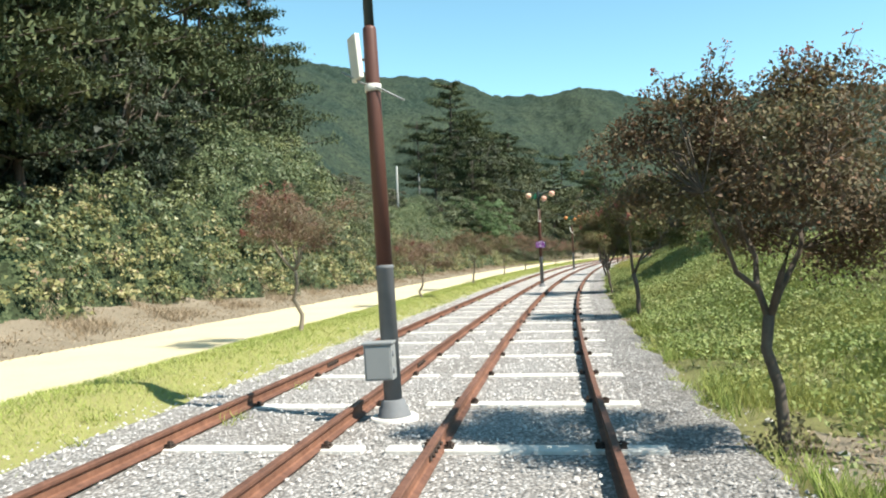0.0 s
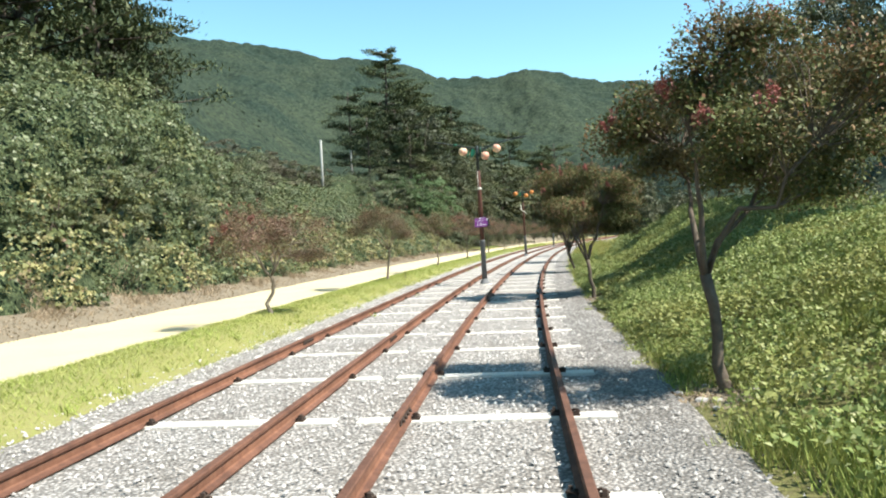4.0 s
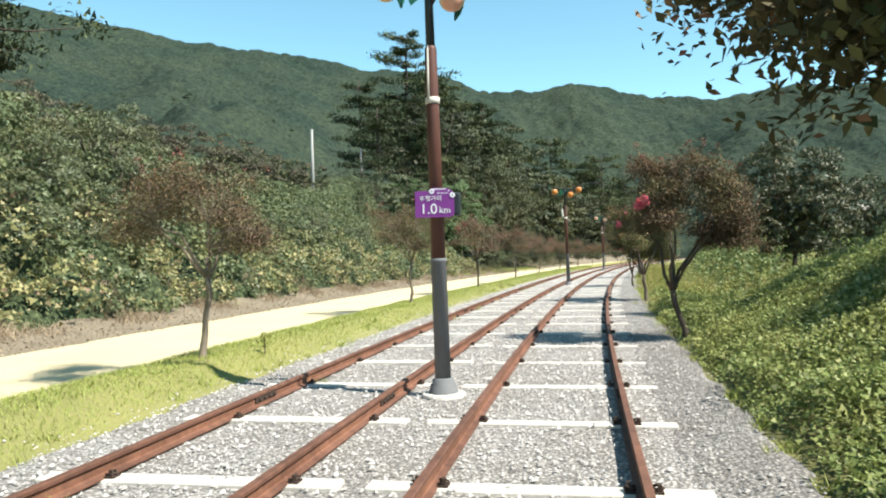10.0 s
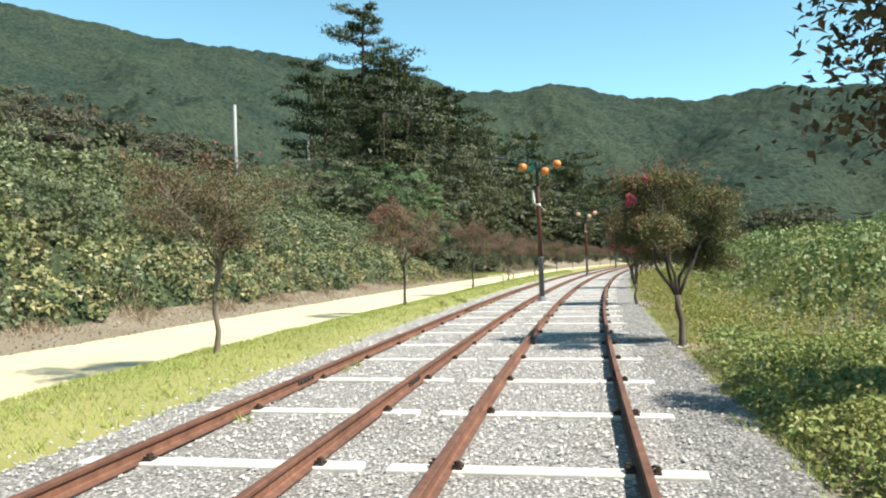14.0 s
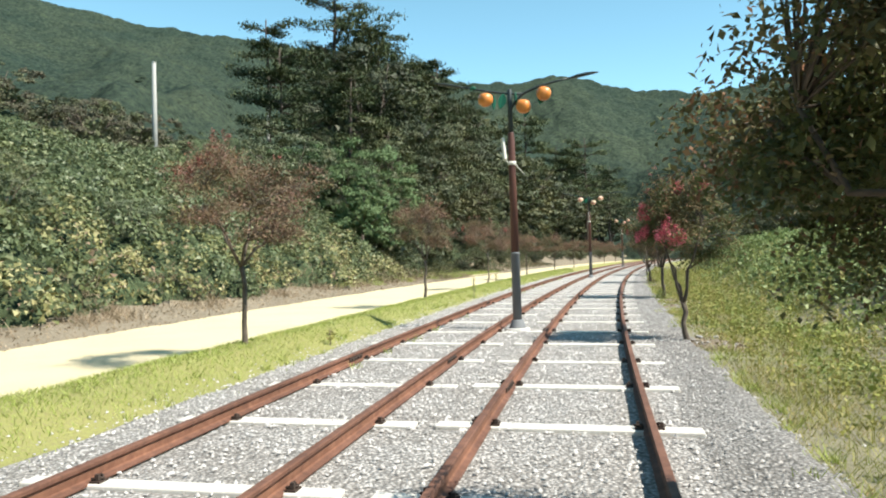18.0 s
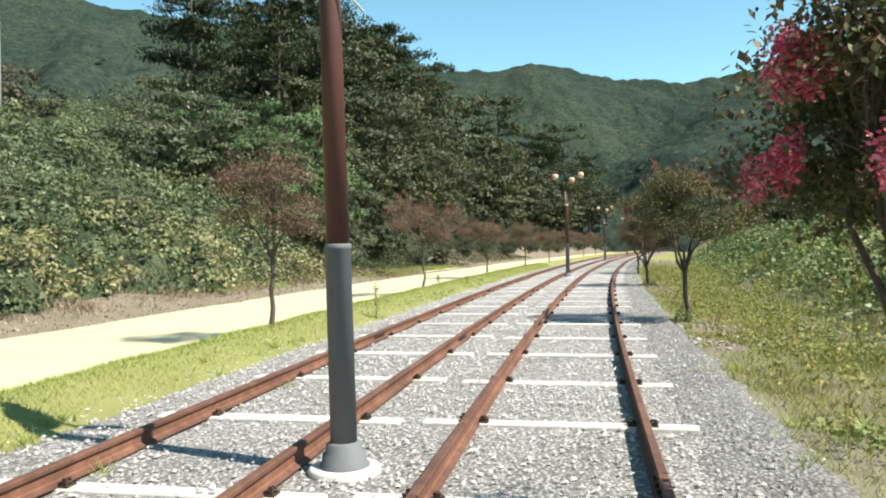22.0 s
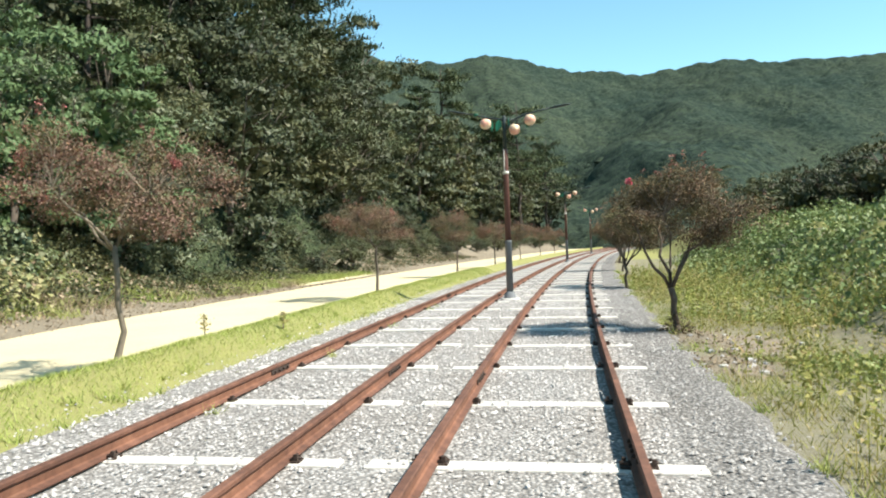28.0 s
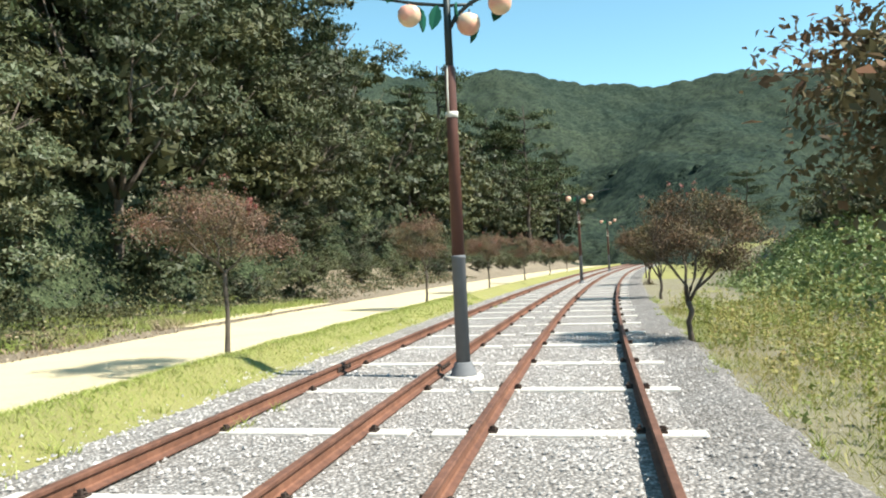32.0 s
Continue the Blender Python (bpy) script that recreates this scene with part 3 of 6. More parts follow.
sheet("footpath_branch", np.arange(119.5, 132, 0.8), outward(np.array([-10.4, -10.1, -9.8, -9.5])), M_PATH,
      lambda y, u: land(y, u) + 0.03, "pale sandy side path by the woods", "path")
sheet("path_verge", np.arange(-14, 290, 0.8), outward(np.array([-13.2, -12.2, -11.4, -10.6, -9.8, -9.2, -8.97])), M_LITTER,
      lambda y, u: land(y, u) + 0.006 + 0.02 * lumps(y, u, 0.7, 0.9), "bare soil strip strewn with dry leaves", "verge")
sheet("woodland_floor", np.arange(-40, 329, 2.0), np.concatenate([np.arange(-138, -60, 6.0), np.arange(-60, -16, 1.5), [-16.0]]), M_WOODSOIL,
      lambda y, u: land(y, u) + 0.02 + 0.35 * smooth(-17, -22, u), "soil under the slope's growth, shade put into its dark colour", "ground")

sheet("meadow", np.arange(46, 150, 0.7), np.array([1.9, 2.1, 2.3, 2.8, 3.5, 4.3, 5.2, 6.2, 7.5, 9.0, 12.0, 16.0, 22.0]), M_MEADOW, lambda y, u: land(y, u) + 0.008, "dry weedy meadow soil right of the track", "ground")
sheet("bank", np.arange(-20, 46.3, 0.7), np.concatenate([[1.9, 2.1, 2.3], np.arange(2.7, 9, 0.45), [10, 12, 15, 20, 26]]), M_BANK, lambda y, u: land(y, u) + 0.008, "grassy bank rising beside the track", "ground")


# ---- wooded hills all round ----
AZ = [-180, -90, -45, -30, -24, -19.4, -14.2, -9.2, -6.0, -4.0, -1.1, 1.8, 5.0, 8.3, 11.1, 14.7, 20.4, 24, 29, 34, 45, 90, 180]
EL = [5, 7, 9.5, 9.7, 10.0, 10.5, 10.2, 10.6, 11.4, 11.8, 11.35, 11.5, 12.6, 13.2, 13.4, 14.1, 14.6, 15.0, 15.7, 16.2, 15.0, 9, 5]
HX, HY, RIDGE = 1.3, 19.0, 565.0


def hill(az, r):
    """Height of the hills at a bearing in degrees (left is positive) and a distance."""
    top = np.tan(np.radians(np.interp(az, AZ, EL))) * RIDGE + 1
    start = np.interp(az, [-180, -40, -20, 0, 12, 25, 40, 180], [150, 130, 170, 200, 150, 95, 80, 150])
    q = np.clip((r - start) / (RIDGE - start), 0, 1)
    up = 0.3 * q + 0.7 * q * q
    back = smooth(RIDGE, RIDGE + 420, r)
    gully = lumps(az * 6.0, r * 0.25, 30.0, 1.7) * 15.0 * np.sin(q * 3.1416) * (1 - back)
    base = np.interp(az, [-180, -20, 2, 9, 16, 40, 180], [-5, -5, -5, 3, 9, 12, -5])
    return base * (1 - q) + top * up * (1 - 0.6 * back) + gully


def hill_point(az, r):
    a = np.radians(az)
    return np.stack([HX - np.sin(a) * r, HY + np.cos(a) * r, hill(az, r)], -1)


az_steps = np.concatenate([np.arange(-180, -46, 4.0), np.arange(-46, 48, 0.22), np.arange(48, 181, 4.0)])
r_steps = np.concatenate([np.arange(110, 600, 3.2), np.arange(600, 1300, 60.0)])
A, R = np.meshgrid(az_steps, r_steps, indexing="ij")
V = hill_point(A, R)
V[..., 2] -= np.where(R < 128, 8.0, 0.0)
# every tree top is a rounded head
V[..., 2] += np.where(R < 598, 4.2 * domes(V[..., 0], V[..., 1], 8.5, 2.2) + 2.4 * domes(V[..., 0], V[..., 1], 4.2, 5.2) + 3.0 * (domes(V[..., 0], V[..., 1], 26.0, 8.2) - 0.5) - 3.0, 0.0)
na, nr = A.shape
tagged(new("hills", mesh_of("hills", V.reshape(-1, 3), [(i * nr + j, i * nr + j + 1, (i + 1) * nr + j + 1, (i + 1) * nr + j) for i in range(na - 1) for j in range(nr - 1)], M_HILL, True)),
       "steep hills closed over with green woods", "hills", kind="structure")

rng = np.random.default_rng(11)
# rounded crowns with broken outlines, the nearer ones leafier
SIDES, RINGS = 6, 3
ang = np.arange(SIDES) * 6.2832 / SIDES
unit = np.concatenate([np.stack([np.cos(ang + 0.4 * k) * c, np.sin(ang + 0.4 * k) * c, np.full(SIDES, z)], 1) for k, (c, z) in enumerate(((1.0, -0.35), (0.9, 0.25), (0.5, 0.8)))] + [np.array(((0, 0, 1.05),))])
quad = [(k * SIDES + i, k * SIDES + (i + 1) % SIDES, (k + 1) * SIDES + (i + 1) % SIDES, (k + 1) * SIDES + i) for k in range(RINGS - 1) for i in range(SIDES)]
cap = [((RINGS - 1) * SIDES + i, (RINGS - 1) * SIDES + (i + 1) % SIDES, RINGS * SIDES, RINGS * SIDES) for i in range(SIDES)]
tris = np.array([f for a, b, c, d in quad for f in ((a, b, c), (a, c, d))] + [f[:3] for f in cap])
canopy, blobs = [], []
for n, r0, r1, K, part_of in ((900, 135, 235, 8, 0.16), (1200, 235, 420, 8, 0.18)):
    az = rng.uniform(-42, 46, n)
    r = np.sqrt(rng.uniform(r0 ** 2, r1 ** 2, n))
    c = hill_point(az, r)
    rad = rng.uniform(1.0, 3.0, n) * (0.75 + 0.25 * r / 400)
    tall = rng.uniform(0.3, 0.75, n)
    size = np.stack([rad * rng.uniform(0.8, 1.2, n), rad * rng.uniform(0.8, 1.2, n), rad * tall], 1)
    v = unit[None] * rng.uniform(0.62, 1.3, (n, len(unit), 1)) * size[:, None, :] + c[:, None, :]
    v[..., 2] += (rad * tall * 0.3)[:, None]
    blobs.append(v)
    d = rng.normal(size=(n, K, 3))
    d[..., 2] = np.abs(d[..., 2]) * 0.9 - 0.1
    d /= np.linalg.norm(d, axis=2)[..., None]
    p = c[:, None, :] + d * rng.uniform(0.85, 1.1, (n, K, 1)) * size[:, None, :]
    p[..., 2] += (rad * tall * 0.3)[:, None]
    canopy.append(leaf_quads(p.reshape(-1, 3), np.repeat(rad * part_of, K), 0.3, 0.1, 1.0, rng, d.reshape(-1, 3) * 0.8, 0.0, 3.0, True, 0.3))
blobs = np.concatenate(blobs)
nb = len(blobs)
me = bpy.data.meshes.new("hillside_forest")
me.vertices.add(nb * len(unit))
me.vertices.foreach_set("co", blobs.astype(np.float32).ravel())
idx = (tris[None] + (np.arange(nb) * len(unit))[:, None, None]).astype(np.int32).ravel()
me.loops.add(len(idx))
me.loops.foreach_set("vertex_index", idx)
me.polygons.add(len(idx) // 3)
me.polygons.foreach_set("loop_start", np.arange(len(idx) // 3, dtype=np.int32) * 3)
me.polygons.foreach_set("loop_total", np.full(len(idx) // 3, 3, np.int32))
me.polygons.foreach_set("use_smooth", np.ones(len(idx) // 3, bool))
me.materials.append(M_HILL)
me.update()
me.validate()
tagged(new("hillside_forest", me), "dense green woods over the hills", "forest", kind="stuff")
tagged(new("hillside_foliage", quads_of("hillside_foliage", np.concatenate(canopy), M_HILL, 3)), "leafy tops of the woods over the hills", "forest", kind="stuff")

# ---- railway ----
def rail_section():
    """Half-metre-free outline of a rail: across, up."""
    half = [(0.0625, 0.0), (0.0625, 0.011), (0.02, 0.026), (0.0085, 0.036), (0.0085, 0.102), (0.0325, 0.116), (0.034, 0.142), (0.027, 0.151)]
    return half + [(-a, b) for a, b in half[::-1]]


def build_rail(y0, y1, u, parent):
    sec = rail_section()
    ys = np.arange(y0, y1 + 0.01, 1.2)
    verts, faces, k = [], [], len(sec)
    for y in ys:
        for a, b in sec:
            verts.append(spot(y, u + a, b + 0.012))
    for i in range(len(ys) - 1):
        for j in range(k):
            faces.append((i * k + j, i * k + (j + 1) % k, (i + 1) * k + (j + 1) % k, (i + 1) * k + j))
    faces.append(tuple(range(k)))
    faces.append(tuple((len(ys) - 1) * k + j for j in range(k))[::-1])
    me = mesh_of("rail", verts, faces, M_RUST)
    me.materials.append(M_RUSTWEB)
    for i, f in enumerate(me.polygons):
        if i % k in (2, 3, 4, 10, 11, 12):
            f.material_index = 1
    me.update()
    return child("rail", me, parent)


def sleeper_mesh(w, length, seed):
    bm = bmesh.new()
    add_box(bm, (-length / 2, -w / 2, -0.12), (length / 2, w / 2, 0.022), 0.012)
    me = bpy.data.meshes.new("sleeper")
    bm.to_mesh(me)
    bm.free()
    me.materials.append(M_CONCRETE)
    return me


def clip_mesh():
    bm = bmesh.new()
    add_box(bm, (-0.035, -0.055, 0.0), (0.045, 0.055, 0.018))
    tube(bm, [(-0.03, 0.04, 0.03), (0.0, 0.04, 0.046), (0.045, 0.0, 0.035), (-0.03, -0.045, 0.03)], 0.012, 4)
    add_box(bm, (0.0, -0.045, 0.02), (0.03, -0.015, 0.066))
    me = bpy.data.meshes.new("clip")
    bm.to_mesh(me)
    bm.free()
    me.materials.append(M_CLIP)
    return me


def fishplate_mesh():
    bm = bmesh.new()
    for s in (-1, 1):
        add_box(bm, (s * 0.012 - 0.012, -0.3, 0.04), (s * 0.012 + 0.012, 0.3, 0.11), 0.004)
        for k in range(4):
            y = -0.21 + 0.14 * k
            tube(bm, [(s * 0.02, y, 0.073), (s * 0.05, y, 0.073)], 0.017, 6)
    me = bpy.data.meshes.new("fishplate")
    bm.to_mesh(me)
    bm.free()
    me.materials.append(M_CLIP)
    return me


SLEEPERS = [float(v) for v in np.interp(np.arange(-8, 121), [-8, 0, 7, 19, 26, 37, 43, 46, 121], [-9.6, 8.0, 24.3, 50.9, 66.3, 90.4, 103.3, 110.2, 275.0])]
CLIP, PLATE = clip_mesh(), fishplate_mesh()
CONCRETES = [sleeper_mesh(w, 2.45, i) for i, w in enumerate((0.19, 0.21, 0.23))]


def build_track(label, mid, rails, joints, seed):
    rnd = random.Random(seed)
    e = tagged(group_at("railway_track", pose(0, 0, 0)), label, "railway track", "parallel railway tracks")
    for u in rails:
        build_rail(-14, 280, u, e)
    for y in SLEEPERS:
        s = child("sleeper", rnd.choice(CONCRETES), e, at=Matrix.Translation(square(y, mid, rnd.choice((-0.016, -0.006, 0.0, 0.004)))) @ pose(0, 0, 0, 0, 0, heading(y) + rnd.uniform(-0.5, 0.5)))
        if -6 < y < 135:
            for u in rails:
                for side in (-1, 1):
                    child("clip", CLIP, s, at=Matrix.Translation((u - mid + side * 0.088, rnd.uniform(-0.02, 0.02), 0.02)) @ pose(0, 0, 0, 0, 0, 0 if side > 0 else 180))
    for u, ys in joints:
        for y in ys:
            child("fishplate", PLATE, e, "dark bolted joint bar", Matrix.Translation(spot(y, u, 0.012)) @ pose(0, 0, 0, 0, 0, heading(y)))
    return e


R1, R2, R3, R4 = -3.376, -1.876, -0.75, 0.75
build_track("rusty railway track on pale concrete sleepers in crushed stone", 0.0, (R3, R4), ((R3, (5.5, 19.5, 34.0, 48.4, 66.0, 83.5, 93.7)), (R4, (12.5, 26.5, 41.0, 55.4, 73.0, 90.5, 100.7))), 3)
build_track("second rusty railway track beside the path's grass strip", -2.66, (R1, R2), ((R1, (11.5, 25.7, 41.0, 55.2, 68.6, 81.6, 94.7, 107.7)), (R2, (11.3, 25.6, 40.8, 55.0, 68.4, 81.2, 94.4, 107.5))), 5)

# ballast stones lying on the bed
rng = np.random.default_rng(21)
sy = np.concatenate([rng.uniform(0, 112, 70000), rng.uniform(112, 140, 2500)])
su = rng.uniform(-4.75, 2.05, len(sy))
stray = rng.random(len(sy)) < 0.03
su = np.where(stray, np.where(su > -1, 2.0 + rng.exponential(0.25, len(sy)), -4.6 - rng.exponential(0.05, len(sy))), su)
sc = world_points(sy, su, 0.004)
sc[:, 2] = np.where(stray, sc[:, 2], rise(sy) + 0.004 - 0.05 * smooth(1.8, 2.12, su) - 0.02 * smooth(-4.2, -4.6, su))
sc[:, 2] += np.where(stray, 0.0, 0.016 * smooth(0.05, 0.5, lumps(sy, su, 0.45, 3.0)))
near_rail = np.min(np.abs(su[:, None] - np.array([R1, R2, R3, R4])[None, :]), axis=1) < 0.08
sc, su = sc[~near_rail], su[~near_rail]
m = len(sc)
octa = np.array([(1, 0, -0.3), (0, 1, -0.3), (-1, 0, -0.3), (0, -1, -0.3), (0.35, 0.2, 0.9), (-0.35, -0.2, 0.85)], float)
tri = np.array([(0, 1, 4), (1, 2, 4), (4, 2, 5), (2, 3, 5), (3, 0, 5), (0, 4, 5)])
sz = rng.uniform(0.010, 0.022, m)
ang = rng.uniform(0, 6.2832, m)
o = octa[None] * (1 + rng.uniform(-0.35, 0.35, (m, 6, 3))) + rng.uniform(-0.25, 0.25, (m, 6, 3))
o = o * np.stack([sz * rng.uniform(0.9, 1.5, m), sz, sz * rng.uniform(0.55, 0.95, m)], 1)[:, None, :]
ox = o[..., 0] * np.cos(ang)[:, None] - o[..., 1] * np.sin(ang)[:, None]
oy = o[..., 0] * np.sin(ang)[:, None] + o[..., 1] * np.cos(ang)[:, None]
o = np.stack([ox, oy, o[..., 2]], -1) + sc[:, None, :]
me = bpy.data.meshes.new("ballast_stones")
me.vertices.add(m * 6)
me.vertices.foreach_set("co", o.astype(np.float32).ravel())
idx = (tri[None] + (np.arange(m) * 6)[:, None, None]).astype(np.int32).reshape(-1)
me.loops.add(len(idx))
me.loops.foreach_set("vertex_index", idx)
me.polygons.add(m * 6)
me.polygons.foreach_set("loop_start", np.arange(m * 6, dtype=np.int32) * 3)
me.polygons.foreach_set("loop_total", np.full(m * 6, 3, np.int32))
me.materials.append(M_STONE)
me.materials.append(M_STONEDIRTY)
me.polygons.foreach_set("material_index", np.repeat((su + rng.normal(size=m) * 0.08 > 1.15).astype(np.int32), 6))
me.update()
me.validate()
tagged(new("ballast_stones", me), "loose light grey crushed stones on the track bed", "gravel", kind="stuff")


# ---- lamp posts ----
def globe_mesh(mat):
    bm = bmesh.new()
    prof = [(0.001, -0.155), (0.05, -0.15), (0.1, -0.125), (0.145, -0.07), (0.162, 0.0), (0.15, 0.07), (0.11, 0.12), (0.06, 0.138), (0.02, 0.13), (0.001, 0.125)]
    turned(bm, prof, sides=24)
    for v in bm.verts:
        a = math.atan2(v.co.y, v.co.x)
        k = 1 + (0.03 * math.cos(4 * a) if mat is M_ORANGE else -0.13 * math.exp(-((a + 1.2) / 0.22) ** 2))
        v.co.x *= k
        v.co.y *= k
    me = bpy.data.meshes.new("globe")
    bm.to_mesh(me)
    bm.free()
    me.materials.append(mat)
    return me


def leaf_plate_mesh():
    bm = bmesh.new()
    out = [(0.0, 0.0), (0.07, -0.07), (0.095, -0.17), (0.06, -0.27), (0.0, -0.35), (-0.06, -0.27), (-0.085, -0.17), (-0.06, -0.07)]
    a = [bm.verts.new((x, 0.012 - abs(x) * 0.3, z)) for x, z in out]
    b = [bm.verts.new((x, -0.012 - abs(x) * 0.3, z)) for x, z in out]
    bm.faces.new(a)
    bm.faces.new(b[::-1])
    for i in range(8):
        bm.faces.new((a[i], b[i], b[(i + 1) % 8], a[(i + 1) % 8]))
    me = bpy.data.meshes.new("leaf")
    bm.to_mesh(me)
    bm.free()
    me.materials.append(M_LEAFSIGN)
    return me


LEAFPLATE = leaf_plate_mesh()
GLOBES = {"peach": globe_mesh(M_PEACH), "orange": globe_mesh(M_ORANGE)}


def build_lamp(hue, label, y, u, box=False, speaker=False, tip=0.8):
    e = tagged(group_at("street_lamp", Matrix.Translation(spot(y, u)) @ pose(0, 0, 0, 0, 0, heading(y)) @ pose(0, 0, 0, 0, -tip, 0)), label, "street lamp", "lamp posts between the tracks")
    part("footing", turned(bmesh.new(), [(0.27, -0.12), (0.27, 0.02), (0.25, 0.035)], sides=18), M_CONCRETE, e, "round pale concrete footing")
    part("base", turned(bmesh.new(), [(0.185, 0.02), (0.185, 0.05), (0.165, 0.07), (0.16, 0.13), (0.135, 0.15), (0.13, 0.2), (0.105, 0.215)]), M_GREY, e, "grey painted base flange")
    part("lower_pole", turned(bmesh.new(), [(0.098, 0.2), (0.094, 1.62), (0.1, 1.625), (0.1, 1.66), (0.09, 1.665)]), M_GREY, e, "smooth grey lower pole")
    part("upper_pole", turned(bmesh.new(), [(0.088, 1.66), (0.078, 3.55), (0.074, 4.22), (0.068, 4.25), (0.058, 4.26)]), M_BROWN, e, "reddish brown upper pole")
    part("collar", turned(bmesh.new(), [(0.079, 3.55), (0.09, 3.552), (0.09, 3.628), (0.079, 3.63)]), M_WHITE, e, "pale clamp band")
    part("top_pole", turned(bmesh.new(), [(0.056, 4.2), (0.05, 5.18), (0.03, 5.21)]), M_DARK, e, "thin dark top pole")
    arm_r = part("arm", tube(bmesh.new(), [(0.03, 0, 4.78), (0.12, 0, 4.94), (0.32, 0, 5.1), (0.62, 0, 5.21), (0.98, 0, 5.29), (1.3, 0, 5.34)], [0.03, 0.03, 0.028, 0.026, 0.024, 0.022], 8), M_DARK, e)
    arm_l = part("arm", tube(bmesh.new(), [(0.36, 0, 5.08), (0.0, 0, 5.1), (-0.45, 0, 5.18), (-0.85, 0, 5.28), (-1.05, 0, 5.33)], [0.02, 0.025, 0.024, 0.022, 0.02], 8), M_DARK, e)
    for ob, s, x, z, tilt in ((arm_r, 1, 1.26, 5.335, 8), (arm_l, -1, -1.0, 5.32, 12)):
        bm = tube(bmesh.new(), [(0, 0, 0), (0.08, 0, 0.0), (0.2, 0, 0.005), (0.4, 0, 0.005), (0.55, 0, 0.0), (0.66, 0, -0.01)], [0.03, 0.05, 0.085, 0.085, 0.055, 0.015], 12, True, 0.42)
        bmesh.ops.transform(bm, matrix=pose(x, 0, z, 0, -tilt, 0 if s > 0 else 0) if s > 0 else pose(x, 0, z, 0, tilt - 180, 0), verts=bm.verts)
        part("lamp_head", bm, M_DARK, ob, "flat cobra-shaped lamp head")
    for x, z, k in ((-0.52, 5., 0), (0.3, 4.8, 1), (0.74, 5.04, 2)):
        g = child("globe", GLOBES[hue], e, "persimmon-shaped hanging globe", pose(x, -0.06, z, 6, 5 * k, 30 * k))
        part("stalk", tube(bmesh.new(), [(0, 0, 0.11), (0, 0.02, 0.2)], 0.012, 6), M_DARK, g)
        child("leaf", LEAFPLATE, g, "green plate leaf", pose(0.12, 0.06, 0.12, 0, -14, 70 + 30 * k))
    for x, z, a in ((-0.13, 5.11, 25), (0.14, 5.12, -70)):
        child("leaf", LEAFPLATE, e, "green plate leaf", pose(x, -0.05, z, 8, 12, a))
    part("ribbon", tube(bmesh.new(), [(-0.86, 0, 5.26), (-0.8, 0, 5.29), (-0.74, 0, 5.27)], [0.035, 0.045, 0.035], 7), M_LEAFSIGN, e, "teal binding on the arm")
    if not box and not speaker:
        part("conduit", tube(bmesh.new(), [(-0.03, -0.085, 3.6), (-0.03, -0.08, 3.9), (-0.025, -0.07, 4.2), (-0.02, -0.05, 4.26)], 0.014, 6), M_WHITE, e, "thin pale cable conduit")
    if box:
        bm = add_box(bmesh.new(), (-0.22, -0.3, 0.46), (0.08, -0.09, 0.84), 0.008)
        b = part("switch_box", bm, M_BOX, e, "light grey steel switch box")
        bm = add_box(bmesh.new(), (-0.235, -0.32, 0.838), (0.095, -0.085, 0.862), 0.006)
        part("lid", bm, M_BOX, b, "overhanging box roof")
        part("box_door", add_box(bmesh.new(), (-0.2, -0.308, 0.48), (0.06, -0.296, 0.82), 0.003), M_BOX, b)
        for z in (0.56, 0.74):
            part("hinge", tube(bmesh.new(), [(0.083, -0.27, z - 0.03), (0.083, -0.27, z + 0.03)], 0.012, 8), M_GREY, b)
        part("banner_rod", tube(bmesh.new(), [(-0.34, 0.03, 3.8), (-0.1, -0.07, 3.64), (0.1, -0.07, 3.56), (0.34, -0.03, 3.42)], 0.011, 6), M_BOX, e, "thin pale banner rod")
    if speaker:
        bm = add_box(bmesh.new(), (-0.1 if box else -0.05, -0.03, 0.0), (0.1 if box else 0.05, 0.03, 0.5), 0.012)
        bmesh.ops.transform(bm, matrix=pose(-0.15, -0.05, 3.68, 0, -7, -50) if box else pose(-0.14, -0.06, 3.66, 0, -10, -55), verts=bm.verts)
        z = 3.9
        s = part("column_speaker", bm, M_WHITE, e, "off-white column loudspeaker")
        if not box:
            part("banner_rod", tube(bmesh.new(), [(-0.26, 0.02, 3.86), (-0.09, -0.07, 3.62), (0.09, -0.07, 3.55), (0.26, -0.02, 3.34)], 0.01, 6), M_WHITE, e, "thin pale banner rod")
        part("bracket", tube(bmesh.new(), [(-0.1, -0.05, z), (0, 0, z)], 0.018, 6), M_GREY, s)
    return e


build_lamp("peach", "street lamp with grey switch box and column speaker", 7.27, -1.45, True, True, 1.9)
build_lamp("peach", "street lamp with peach globes carrying the purple distance sign", 41.48, -1.35)
build_lamp("orange", "street lamp with orange globes and a white column speaker", 73.7, -1.48, False, True, 1.0)
build_lamp("peach", "street lamp with faded peach globes between the tracks", 106.9, -1.5, tip=0.6)
build_lamp("peach", "street lamp with faded globes farther along the curve", 141.5, -1.4)
build_lamp("peach", "street lamp with faded globes near the bend's end", 173.0, -1.4)


# ---- distance sign on the lamp post ----
def lettering(text, size, name, parent, at, mat):
    cu = bpy.data.curves.new(name, "FONT")
    cu.body, cu.size, cu.extrude = text, size, 0.002
    tmp = bpy.data.objects.new(name, cu)
    scene.collection.objects.link(tmp)
    me = bpy.data.meshes.new_from_object(tmp.evaluated_get(bpy.context.evaluated_depsgraph_get()))
    bpy.data.objects.remove(tmp)
    me.materials.clear()
    me.materials.append(mat)
    return child(name, me, parent, at=at)


